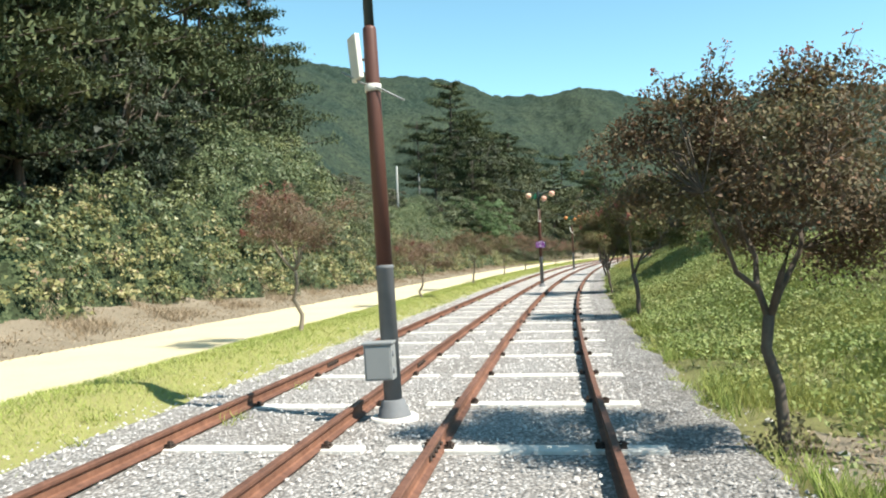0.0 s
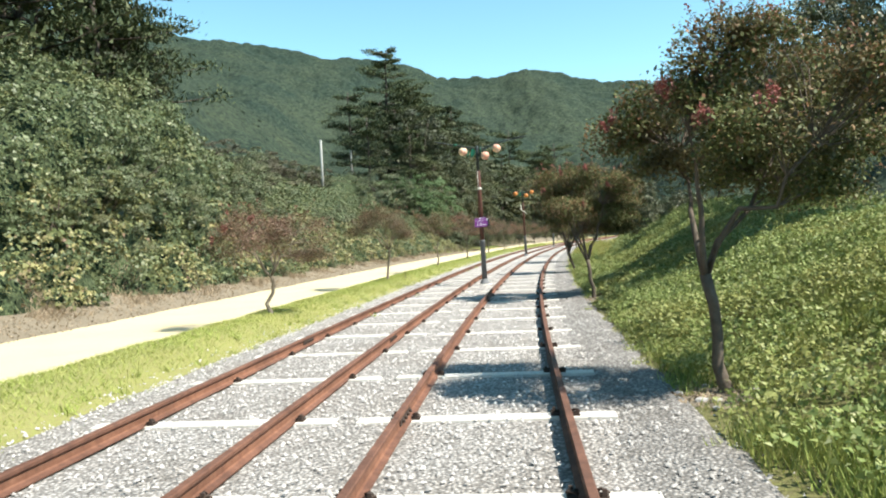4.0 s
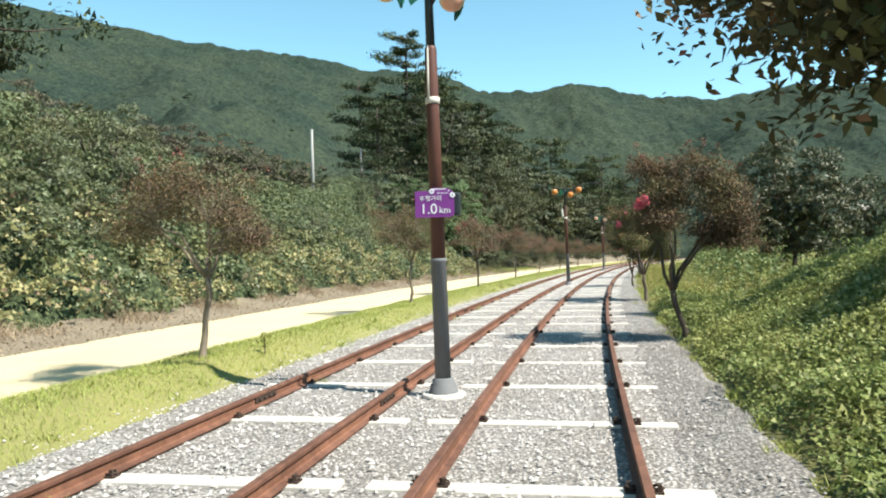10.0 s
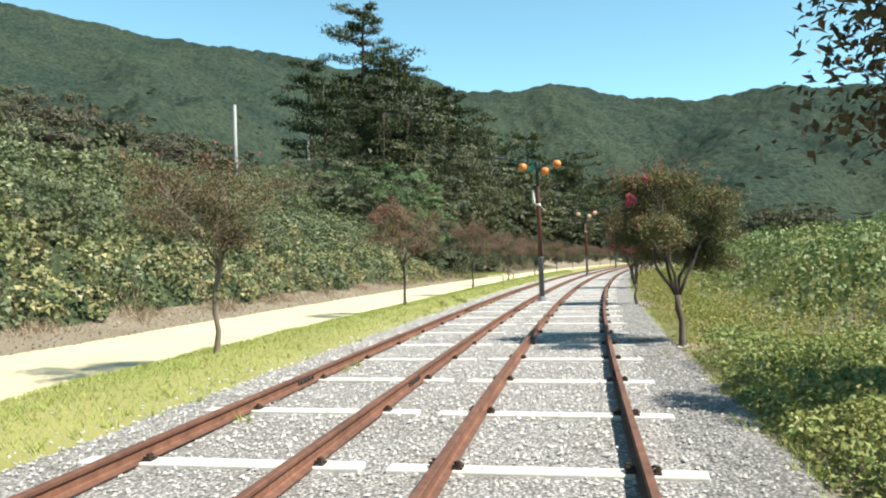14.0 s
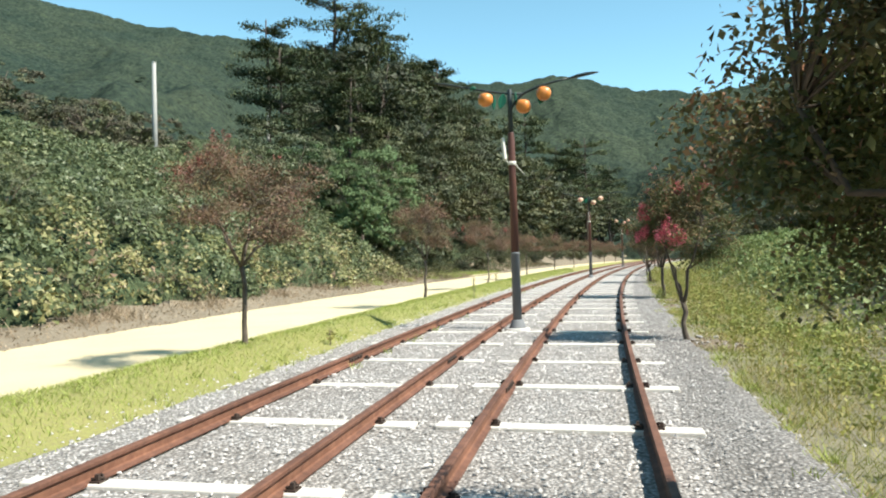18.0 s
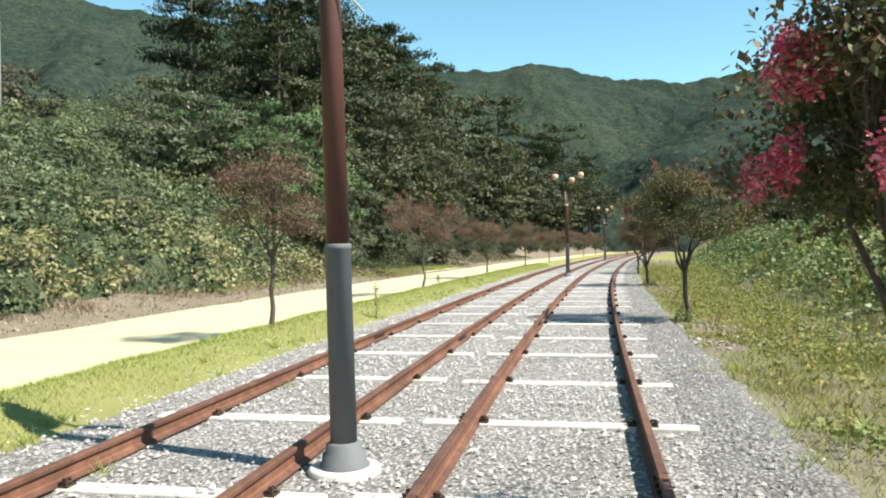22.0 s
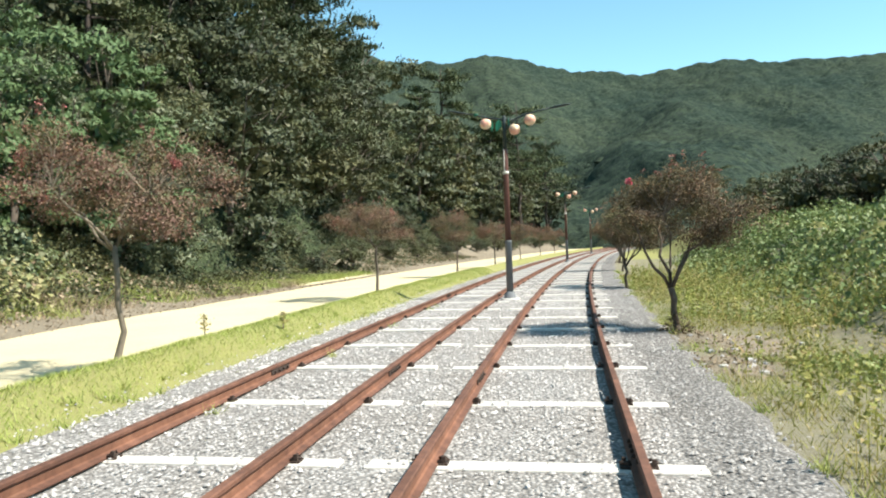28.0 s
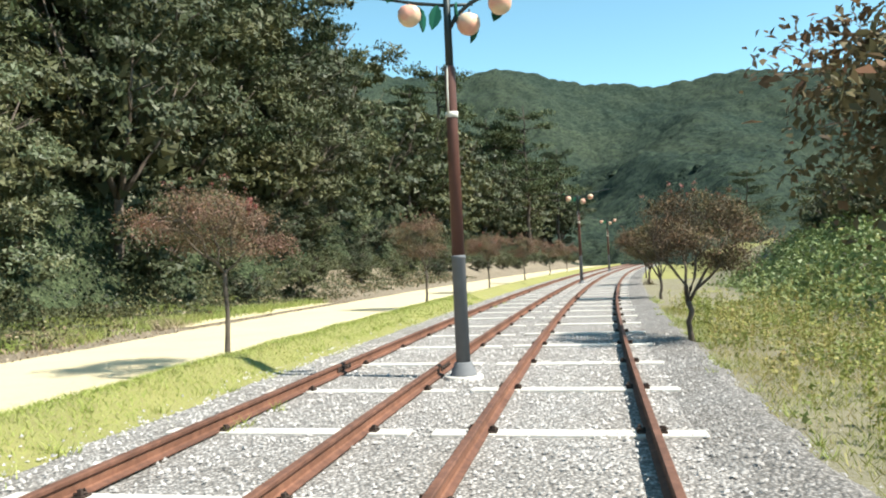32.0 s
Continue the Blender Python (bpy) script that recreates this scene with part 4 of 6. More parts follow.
sign = tagged(group_at("distance_sign", Matrix.Translation(spot(41.48, -1.35)) @ pose(-0.03, -0.135, 2.16, 0, 0, heading(41) + 4) @ Matrix.Scale(0.87, 4)), "purple distance sign reading 1.0 km on the lamp post", "sign")
bm = bmesh.new()
edge = [(-0.28, 0.0), (0.2, 0.0), (0.245, 0.02), (0.26, 0.06), (0.26, 0.3), (0.235, 0.36), (0.18, 0.4), (-0.04, 0.41), (-0.06, 0.365), (-0.28, 0.365)]
f0 = [bm.verts.new((x, -0.012, z)) for x, z in edge]
f1 = [bm.verts.new((x, 0.012, z)) for x, z in edge]
bm.faces.new(f0)
bm.faces.new(f1[::-1])
for i in range(len(edge)):
    j = (i + 1) % len(edge)
    bm.faces.new((f0[i], f1[i], f1[j], f0[j]))
part("panel", bm, M_PURPLE, sign, "purple sheet panel")
lettering("1.0", 0.2, "lettering", sign, pose(-0.215, -0.016, 0.05, 90, 0, 0), M_SIGNWHITE)
lettering("km", 0.13, "lettering", sign, pose(0.05, -0.016, 0.055, 90, 0, 0), M_SIGNWHITE)
lettering("\uc8fc\ud589\uac70\ub9ac", 0.085, "lettering", sign, pose(-0.22, -0.016, 0.23, 90, 0, 0), M_SIGNWHITE)
for i in range(5):
    part("bar", add_box(bmesh.new(), (0.03 + 0.03 * i, -0.016, 0.325 + 0.004 * (i % 2)), (0.052 + 0.03 * i, -0.011, 0.338)), M_SIGNWHITE, sign)
for x, z in ((-0.045, 0.36), (0.24, 0.3)):
    part("wheel_emblem", tube(bmesh.new(), [(x, -0.02, z), (x, -0.01, z)], 0.036, 18), M_SIGNWHITE, sign, "round white wheel emblem")
    part("emblem_hub", tube(bmesh.new(), [(x, -0.024, z), (x, -0.018, z)], 0.012, 10), M_PURPLE, sign)
for i in range(9):
    a = i / 8
    x, z = (-0.01 + 0.2 * a, 0.4) if a < 0.8 else (0.17 + 0.06 * (a - 0.8) * 5, 0.395 - 0.05 * (a - 0.8) * 5)
    part("rail_mark", add_box(bmesh.new(), (x - 0.008, -0.016, z - 0.022), (x + 0.008, -0.011, z - 0.004)), M_SIGNWHITE, sign)
part("rear_box", add_box(bmesh.new(), (0.1, 0.05, 0.02), (0.34, 0.2, 0.34), 0.03), M_DARK, sign, "dark grey box with rounded hood behind")
part("mount", tube(bmesh.new(), [(0.0, 0.0, 0.2), (0.0, 0.1, 0.2)], 0.03, 8), M_GREY, sign)

# ---- trees ----
def limbs(rng, h, spread, fork, count, lean_xy=(0, 0), r0=0.07, wig=0.05):
    """Trunk with forking limbs: a bmesh and the twig ends."""
    bm = bmesh.new()
    ends = []
    top = Vector((lean_xy[0], lean_xy[1], fork))
    pts = [Vector((0, 0, -0.08)), Vector((rng.uniform(-wig, wig), rng.uniform(-wig, wig), fork * 0.35)), Vector((lean_xy[0] * 0.5 + rng.uniform(-wig, wig), lean_xy[1] * 0.5 + rng.uniform(-wig, wig), fork * 0.7)), top]
    tube(bm, pts, [r0 * 1.35, r0, r0 * 0.92, r0 * 0.85], 10)
    for i in range(count):
        a = 6.2832 * (i + rng.uniform(-0.25, 0.25)) / count
        out = spread * rng.uniform(0.45, 0.75)
        end = top + Vector((math.cos(a) * out, math.sin(a) * out, (h - fork) * rng.uniform(0.45, 0.8)))
        mid = top.lerp(end, 0.5) + Vector((math.cos(a) * out * 0.08, math.sin(a) * out * 0.08, -(h - fork) * 0.02)) + Vector(rng.normal(size=3) * 0.05)
        tube(bm, [top - Vector((0, 0, 0.05)), top.lerp(mid, 0.5), mid, end], [r0 * 0.62, r0 * 0.5, r0 * 0.36, r0 * 0.1], 7)
        ends.append(end)
        for k in range(4):
            s = mid.lerp(end, rng.uniform(0.0, 0.8))
            b = a + rng.uniform(-1.1, 1.1)
            e2 = s + Vector((math.cos(b) * spread * 0.27, math.sin(b) * spread * 0.27, (h - fork) * rng.uniform(0.0, 0.22)))
            tube(bm, [s, s.lerp(e2, 0.55) + Vector(rng.normal(size=3) * 0.03), e2], [r0 * 0.24, r0 * 0.15, r0 * 0.05], 4)
            ends.append(e2)
    return bm, ends


def crown_pads(rng, left, right, deep, low, top, count, skirt, sag, cy):
    """Middles of small flattened leaf pads, gathered into uneven sprays over a rounded crown with gaps between them."""
    cx, rx = (right - left) / 2, 0.94 * (right + left) / 2
    ph = rng.uniform(0, 6.2832, 4)
    sprays = []
    while len(sprays) < 15:
        a = 2.39996 * len(sprays) + rng.uniform(-0.5, 0.5)
        q = -0.9 + 1.85 * ((len(sprays) * 7) % 15 + 0.5) / 15
        w = rng.uniform(0.45, 0.92) * (math.sqrt(1.0 - 0.8 * q * q) if q > 0 else 1.0 - 0.3 * q * q)
        rag = 0.92 + 0.14 * math.sin(2 * a + ph[0]) + 0.1 * math.sin(5 * a + ph[1])
        under = low + (0.08 + skirt * w) * (top - low) - sag * w * max(math.cos(a - 1.0), 0.0)
        z = under + (top - under) * (0.5 + 0.5 * q) * (0.96 + 0.06 * math.sin(3 * a + ph[2]))
        sprays.append(np.array((cx + math.cos(a) * rx * w * rag, cy + math.sin(a) * deep * w * rag, z)))
    pads = []
    size = 0.155 * rx ** 0.5
    for k in range(count):
        c = sprays[k % 15]
        d = np.clip(rng.normal(size=3), -1.5, 1.5) * size * (0.75 + 0.5 * ((k % 15) % 3) / 2)
        out = c - np.array((cx, cy, low))
        d = d * np.array((1.0, 1.0, 0.62)) + out / (np.linalg.norm(out) + 1e-6) * abs(rng.normal()) * 0.09
        d[2] = min(d[2], top - c[2])
        pads.append(c + d)
    return pads


def within(v, most):
    """Vectors shortened to a greatest length."""
    return v * np.minimum(1.0, most / (np.linalg.norm(v, axis=1)[:, None] + 1e-9))


def build_myrtle(seed, label, mat, bark, fork, low, top, left, right, deep=1.4, stems=4, pads=85, per=150, leaf=0.058, tufts=(), shoots=26, tilt=(0.0, 0.0), r0=0.06, tip=None, skirt=0.16, sag=0.0, suckers=0, cy=0.1):
    """A small tree: crooked trunk, forking limbs, twigs to every leaf pad, upright shoots on top."""
    rng = np.random.default_rng(seed)
    e = tagged(group_at("garden_tree", pose(0, 0, 0)), label, "tree", "small trees lining the railway")
    bm = bmesh.new()
    head = Vector((tilt[0], tilt[1], fork))
    crook = [Vector((0, 0, -0.1)), Vector((0, 0, 0.02))]
    bow = 0.085 if bark is M_BARKPALE else 0.05
    for q in (0.25, 0.5, 0.75):
        crook.append(Vector((tilt[0] * q + rng.uniform(-bow, bow), tilt[1] * q + rng.uniform(-bow, bow), fork * q)))
    tube(bm, crook + [head], [r0 * 1.55, r0 * 1.1, r0 * 0.9, r0 * 0.82, r0 * 0.83, r0 * 0.86], 10)
    centres = crown_pads(rng, left, right, deep, low, top, int(pads * 1.45), skirt, sag, cy)
    cx = (right - left) / 2
    joints = []
    for i in range(stems):
        a = 6.2832 * (i + rng.uniform(-0.2, 0.2)) / stems + 0.5
        reach = rng.uniform(0.45, 0.62)
        end = Vector((cx + math.cos(a) * (left + right) / 2 * reach, cy + math.sin(a) * deep * reach, low + (top - low) * rng.uniform(0.4, 0.62)))
        pts = [head - Vector((0, 0, 0.06))]
        for q in (0.2, 0.4, 0.6, 0.8, 1.0):
            pts.append(head.lerp(end, q) + Vector((0, 0, 0.1 * math.sin(3.1416 * q) * (1 if rng.random() < 0.5 else -0.5))) + Vector(rng.normal(size=3) * 0.035))
        tube(bm, pts, [r0 * 0.56, r0 * 0.48, r0 * 0.4, r0 * 0.33, r0 * 0.26, r0 * 0.17], 7)
        joints += [(pts[k], r0 * (0.5 - 0.06 * k)) for k in (2, 3, 4, 5)]
    pts, outs = [], []
    mid = np.array((cx, cy, low + 0.35 * (top - low)))
    for c in centres:
        j, r = min(joints, key=lambda jr: (jr[0] - Vector(c)).length + max(0.0, jr[0].z - c[2]) * 1.5)
        v = Vector(c)
        bend = j.lerp(v, 0.55) + Vector(rng.normal(size=3) * 0.05) + Vector((0, 0, 0.05))
        tube(bm, [j, bend, v], [min(r * 0.6, 0.013), 0.007, 0.003], 4, False)
        k = int(per * 1.5 * rng.uniform(0.55, 1.35))
        size = rng.uniform(0.13, 0.24)
        d = np.clip(rng.normal(size=(k, 3)), -1.7, 1.7) * np.array((1.0, 1.0, 0.36)) * size
        o = c - mid
        o = o / (np.linalg.norm(o) + 1e-6)
        d[:, 2] -= 0.45 * np.maximum(np.hypot(d[:, 0], d[:, 1]) - size * 0.7, 0.0)
        pts.append(c + d)
        outs.append(np.tile(o * 0.5 + np.array((0, 0, 0.9)), (k, 1)) + d / size * 0.25)
    highest = sorted(centres, key=lambda c: -c[2] - 0.25 * rng.random())[: max(shoots, 1)]
    tips = []
    for i in range(shoots):
        c = Vector(highest[i % len(highest)])
        end = c + Vector((rng.normal() * 0.1 + (c.x - cx) * 0.12, rng.normal() * 0.1, rng.uniform(0.12, 0.36)))
        tube(bm, [c, end], [0.005, 0.002], 3, False)
        q = rng.uniform(0.05, 1.0, 24)
        p = np.array(c) + (np.array(end) - np.array(c)) * q[:, None] + rng.normal(size=(24, 3)) * 0.032
        pts.append(p)
        outs.append(np.tile(np.array((0.0, 0.0, 0.6)), (24, 1)))
        tips.append(np.array(end) + rng.normal(size=(9, 3)) * 0.022)
    part("trunk", bm, bark, e)
    p, o = np.concatenate(pts), np.concatenate(outs)
    edge = np.clip(np.linalg.norm((p - mid) / np.array(((left + right) / 2, deep, (top - low) * 0.65)), axis=1) - 0.62, 0.0, 0.5)
    young = rng.random(len(p)) < edge * (0.6 if mat is M_MYRTLEGREEN else 0.3)
    child("young_leaves", quads_of("young_leaves", leaf_quads(p[young], leaf * 0.78, 0.25, 0.22, 0.58, rng, o[young] * 0.45, 0.3, 2.2, False, 0.45), M_YOUNG), e, "orange-brown young leaves at the crown's edge")["kind"] = "stuff"
    p, o = p[~young], o[~young]
    child("crown", quads_of("crown", leaf_quads(p, leaf * 0.78, 0.25, 0.22, 0.58, rng, o * 0.45, 0.3, 2.2, False, 0.45), mat), e)
    if suckers:
        c = rng.normal(size=(suckers, 3)) * np.array((0.16, 0.16, 0.0))
        c[:, 2] = rng.uniform(0.02, 0.42, suckers) * np.exp(-(c[:, 0] ** 2 + c[:, 1] ** 2) * 14)
        child("root_sucker", quads_of("root_sucker", leaf_quads(c, 0.055, 0.3, 0.2, 0.6, rng), M_WEED if mat is M_MYRTLEGREEN else mat), e, "small leafy shoots round the foot of the trunk")["kind"] = "stuff"
    if tips:
        buds = child("bud_spray", quads_of("bud_spray", leaf_quads(np.concatenate(tips), 0.034, 0.2, 0.2, 0.7, rng), M_REDTIP), e, "dull pink buds on the upright shoots")
        buds["kind"] = "stuff"
    for x, y, z, r in tufts:
        c = np.array((x, y, z))
        n = min(centres, key=lambda k: np.linalg.norm(k - c))
        c = n + (c - n) * min(1.0, 0.16 / (np.linalg.norm(c - n) + 1e-6))
        q = np.concatenate([c + within(rng.normal(size=(1, 3)), 1.7) * r * 0.46 + within(rng.normal(size=(110, 3)), 2.1) * r * np.array((0.21, 0.21, 0.36)) * rng.uniform(0.6, 1.25) for k in range(4 if tip else 9)])
        tuft = child("crimson_tuft", quads_of("crimson_tuft", leaf_quads(q, 0.026, 0.3, 0.25, 0.75, rng), tip or M_BLOSSOM), e, "dull red leaf tuft" if tip else "bright crimson blossom tuft")
        tuft["kind"] = "stuff"
    return e


def stand(ob, y, u, turn, scale, dz=0.0, first=False):
    at = spot(y, u, float(land(np.array(y), np.array(u))) + dz)
    m = Matrix.Translation(at) @ pose(0, 0, 0, 0, 0, turn)
    if first:
        ob.matrix_world = m @ Matrix.Diagonal((*scale, 1))
        return ob
    keep = ob.scale.copy()
    ob.scale = (1, 1, 1)
    c = copy_thing(ob, m @ Matrix.Diagonal((*scale, 1)))
    ob.scale = keep
    return c


# right-hand row, from the start onwards
RIGHT_ROW = [
    (5.7, 2.17, build_myrtle(131, "russet-leaved tree on a dark crooked forked trunk", M_MYRTLE, M_BARK, 1.18, 1.5, 3.15, 1.4, 1.4, 1.2, 4, 100, 150, tilt=(-0.1, 0.0), r0=0.058, skirt=0.12, sag=0.4, suckers=300)),
    (20.4, 2.45, build_myrtle(132, "green spreading tree with a few red tips on a leaning trunk", M_MYRTLEGREEN, M_BARK, 1.25, 1.6, 3.75, 1.35, 1.8, 1.5, 4, 125, 160, 0.065, ((-1.1, -0.7, 3.0, 0.16), (-0.8, -0.9, 2.85, 0.12), (0.2, -0.9, 2.9, 0.13), (-1.8, 0.0, 3.0, 0.1)), 30, (-0.18, 0.0), 0.07, M_REDTIP)),
    (33.3, 2.15, build_myrtle(133, "dense dark olive tree with red tips beside the ballast", M_MYRTLEGREEN, M_BARK, 1.06, 1.42, 3.5, 1.9, 1.7, 1.6, 5, 235, 165, 0.064, ((-1.95, -0.2, 2.75, 0.13), (-0.95, -0.5, 3.4, 0.09), (0.1, -0.9, 2.9, 0.09), (0.3, -1.0, 2.35, 0.12), (-0.1, -0.5, 3.55, 0.1)), 40, (-0.12, 0.0), 0.06, M_REDTIP, skirt=0.26, sag=0.2, cy=0.65)),
    (47.0, 2.15, build_myrtle(134, "dark russet tree with red tufts on low crooked limbs", M_MYRTLE, M_BARK, 1.0, 1.45, 3.45, 1.5, 1.75, 1.3, 5, 125, 155, 0.06, ((-1.75, -0.3, 2.75, 0.1), (-1.3, -0.5, 2.98, 0.085), (-0.85, -0.7, 2.75, 0.08)), 36, (-0.22, 0.0), 0.066)),
    (59.2, 2.05, build_myrtle(135, "dense olive tree with low hanging branches and red tufts", M_MYRTLEGREEN, M_BARK, 0.95, 1.35, 3.1, 1.6, 1.6, 1.5, 5, 165, 155, 0.06, ((-1.5, -0.2, 2.95, 0.11), (-1.25, -0.3, 3.0, 0.08), (-0.85, -0.3, 2.95, 0.07)), 36, (-0.06, 0.0), 0.064, skirt=0.12, sag=0.5, cy=0.7)),
    (71.3, 1.84, build_myrtle(136, "slim upright tree with crimson blossom on one side", M_MYRTLEGREEN, M_BARK, 0.72, 1.15, 3.0, 0.95, 0.9, 0.9, 4, 72, 160, 0.056, ((-0.53, -0.45, 1.92, 0.2), (-0.4, -0.5, 2.1, 0.15), (-0.91, -0.1, 1.84, 0.14), (-1.08, -0.1, 2.26, 0.14), (-0.67, -0.1, 2.42, 0.1), (0.25, -0.2, 2.86, 0.11), (-0.14, -0.1, 2.86, 0.12), (-0.25, -0.5, 1.9, 0.15)), 30, (-0.06, 0.0), 0.056)),
    (84.4, 2.2, build_myrtle(137, "rounded olive tree with orange-red tips beside the ballast", M_MYRTLEGREEN, M_BARK, 1.1, 1.5, 3.05, 1.32, 1.2, 1.25, 5, 100, 145, 0.055, ((-1.2, 0.0, 2.2, 0.1), (0.3, -0.2, 3.0, 0.1), (1.1, 0.0, 2.7, 0.12), (-0.5, -0.3, 2.95, 0.09)), 20, (-0.03, 0.0), 0.06, M_REDTIP, suckers=420)),
    (98.2, 2.1, build_myrtle(138, "russet spreading tree on a dark crooked trunk", M_MYRTLE, M_BARK, 0.8, 1.35, 2.75, 1.3, 1.35, 1.3, 5, 100, 145, 0.055, ((-0.86, -0.2, 2.66, 0.05),), 18, (-0.1, 0.0), 0.066, suckers=380)),
    (110.4, 1.95, build_myrtle(139, "low russet tree with a broad crown beside the ballast", M_MYRTLE, M_BARK, 0.75, 1.15, 2.6, 1.15, 1.6, 1.2, 5, 85, 120, 0.06, (), 12, (-0.05, 0.0), 0.06)),
]
LEFT_ROW = [
    (16.2, -5.5, build_myrtle(141, "flat-topped tree with red leaf tips on a crooked pale trunk", M_MYRTLERED, M_BARKPALE, 1.4, 1.7, 3.05, 1.75, 1.2, 1.4, 5, 78, 100, 0.055, ((-1.4, -0.2, 2.55, 0.14), (-0.8, -0.3, 2.95, 0.14), (-0.2, -0.2, 3.05, 0.12), (-1.6, 0.0, 2.4, 0.1)), 16, (-0.1, 0.0), 0.052, M_REDTIP)),
    (30.0, -5.45, build_myrtle(142, "thin flat-topped tree with red-brown leaves on a pale trunk", M_MYRTLERED, M_BARKPALE, 0.9, 1.05, 2.3, 1.55, 1.43, 1.4, 5, 74, 100, 0.055, ((-0.9, -0.3, 2.0, 0.12), (-0.2, -0.4, 2.2, 0.12), (-1.3, 0.0, 1.75, 0.1)), 10, (0.04, 0.0), 0.052, M_REDTIP)),
    (43.5, -5.4, build_myrtle(143, "sparse dusky brown tree on a crooked pale trunk", M_MYRTLE, M_BARKPALE, 1.25, 1.4, 2.85, 1.58, 1.3, 1.3, 5, 98, 105, 0.052, (), 14, (0.1, 0.0), 0.055)),
    (57.0, -5.45, build_myrtle(144, "sparse brownish tree on a thin curved trunk", M_MYRTLE, M_BARKPALE, 1.35, 1.45, 3.0, 1.45, 1.2, 1.3, 5, 84, 105, 0.052, (), 14, (0.08, 0.0), 0.048)),
    (69.3, -5.4, build_myrtle(145, "brownish tree with dull red leaf tufts on a thin trunk", M_MYRTLERED, M_BARK, 1.3, 1.45, 3.1, 1.47, 1.38, 1.4, 5, 88, 95, 0.054, ((-1.2, -0.2, 2.5, 0.16), (-0.5, -0.3, 2.95, 0.15), (-0.9, -0.2, 2.6, 0.12)), 16, (-0.05, 0.0), 0.048, M_REDTIP)),
    (82.2, -5.5, build_myrtle(146, "dusky red-brown tree on the grass strip", M_MYRTLERED, M_BARK, 1.25, 1.4, 3.1, 0.98, 1.05, 1.0, 4, 66, 95, 0.056, (), 10, (0.02, 0.0), 0.05)),
    (95.3, -5.75, build_myrtle(147, "brown tree with red-tipped crown on a pale thin trunk", M_MYRTLERED, M_BARKPALE, 1.55, 1.5, 3.05, 1.6, 1.48, 1.4, 5, 84, 95, 0.055, ((-1.2, -0.2, 2.45, 0.14), (0.9, -0.2, 2.6, 0.11), (-1.4, 0.0, 2.3, 0.1)), 12, (0.0, 0.0), 0.046, M_REDTIP)),
    (109.5, -5.9, build_myrtle(148, "flat-topped dusky red tree on a thin dark trunk", M_MYRTLERED, M_BARK, 1.5, 1.6, 2.75, 1.6, 1.3, 1.3, 5, 80, 95, 0.056, ((-1.2, -0.2, 2.35, 0.15), (-0.5, -0.2, 2.6, 0.12), (0.5, -0.2, 2.6, 0.12)), 10, (0.0, 0.0), 0.048, M_REDTIP)),
]
for y, u, tree in RIGHT_ROW + LEFT_ROW:
    stand(tree, y, u, 0, (1.0, 1.0, 1.0), first=True)
for k, y, u, turn in ((8, 124.5, 2.3, 80), (7, 138.0, 2.3, 160), (8, 151.0, 2.3, 230)):
    stand(RIGHT_ROW[k][2], y, u, turn, (1.0, 1.0, 1.05))
for k, y, u, turn in ((5, 124.6, -6.0, 80), (7, 138.0, -6.0, 60), (5, 151.5, -6.0, 200), (6, 165.0, -6.0, 300), (7, 178.0, -6.0, 120)):
    stand(LEFT_ROW[k][2], y, u, turn, (1.0, 1.0, 1.0))


def build_pine(seed, h, spread, label, mat=None):
    rng = np.random.default_rng(seed)
    e = tagged(group_at("pine_tree", pose(0, 0, 0)), label, "pine tree", "woodland trees")
    bm = bmesh.new()
    bend = rng.uniform(-0.5, 0.5, 2)
    axis = [Vector((bend[0] * (k / 8) ** 2 + rng.uniform(-0.1, 0.1), bend[1] * (k / 8) ** 2 + rng.uniform(-0.1, 0.1), h * k / 8 - 0.3 * (k == 0))) for k in range(9)]
    tube(bm, axis, [h * 0.018 * (1 - 0.1 * k) for k in range(9)], 9)
    pts, outs = [], []
    tiers = int(h * 0.75)
    for i in range(tiers):
        q0 = 0.3 + 0.68 * (i + rng.uniform(0.2, 0.8)) / tiers
        for j in range(int(rng.integers(3, 6))):
            q = min(q0 + rng.uniform(-0.012, 0.012), 0.999)
            a = 6.2832 * rng.random()
            L = spread * (0.3 + 0.8 * math.sin(min((1.05 - q) * 2.2, 1.57))) * rng.uniform(0.45, 1.15)
            k = min(int(q * 8), 7)
            s = axis[k].lerp(axis[k + 1], q * 8 - k)
            d = Vector((math.cos(a), math.sin(a), rng.uniform(0.0, 0.35)))
            end = s + d * L
            tube(bm, [s, s.lerp(end, 0.6) - Vector((0, 0, 0.04 * L)), end], [0.05, 0.03, 0.012], 5)
            for t in (0.5, 0.72, 0.9, 1.05):
                side = Vector((-d.y, d.x, 0)) * rng.uniform(-0.3, 0.3) * L
                c = np.array(s.lerp(end, t) + side)
                m = int((70 if h > 15 else 54) * rng.uniform(0.6, 1.4))
                p = c + rng.normal(size=(m, 3)) * np.array((0.36, 0.36, 0.11)) * (0.6 + L * 0.16)
                pts.append(p)
                outs.append(np.tile(np.array((d.x * 0.5, d.y * 0.5, 0.8)), (m, 1)))
    part("trunk", bm, M_PINEBARK, e)
    p, o = np.concatenate(pts), np.concatenate(outs)
    child("crown", quads_of("crown", leaf_quads(p, 0.34 if h > 15 else 0.28, 0.6, 0.12, 0.42, rng, o, 0.0, 1.2, True, 0.55), mat or M_PINE, 3), e)
    return e


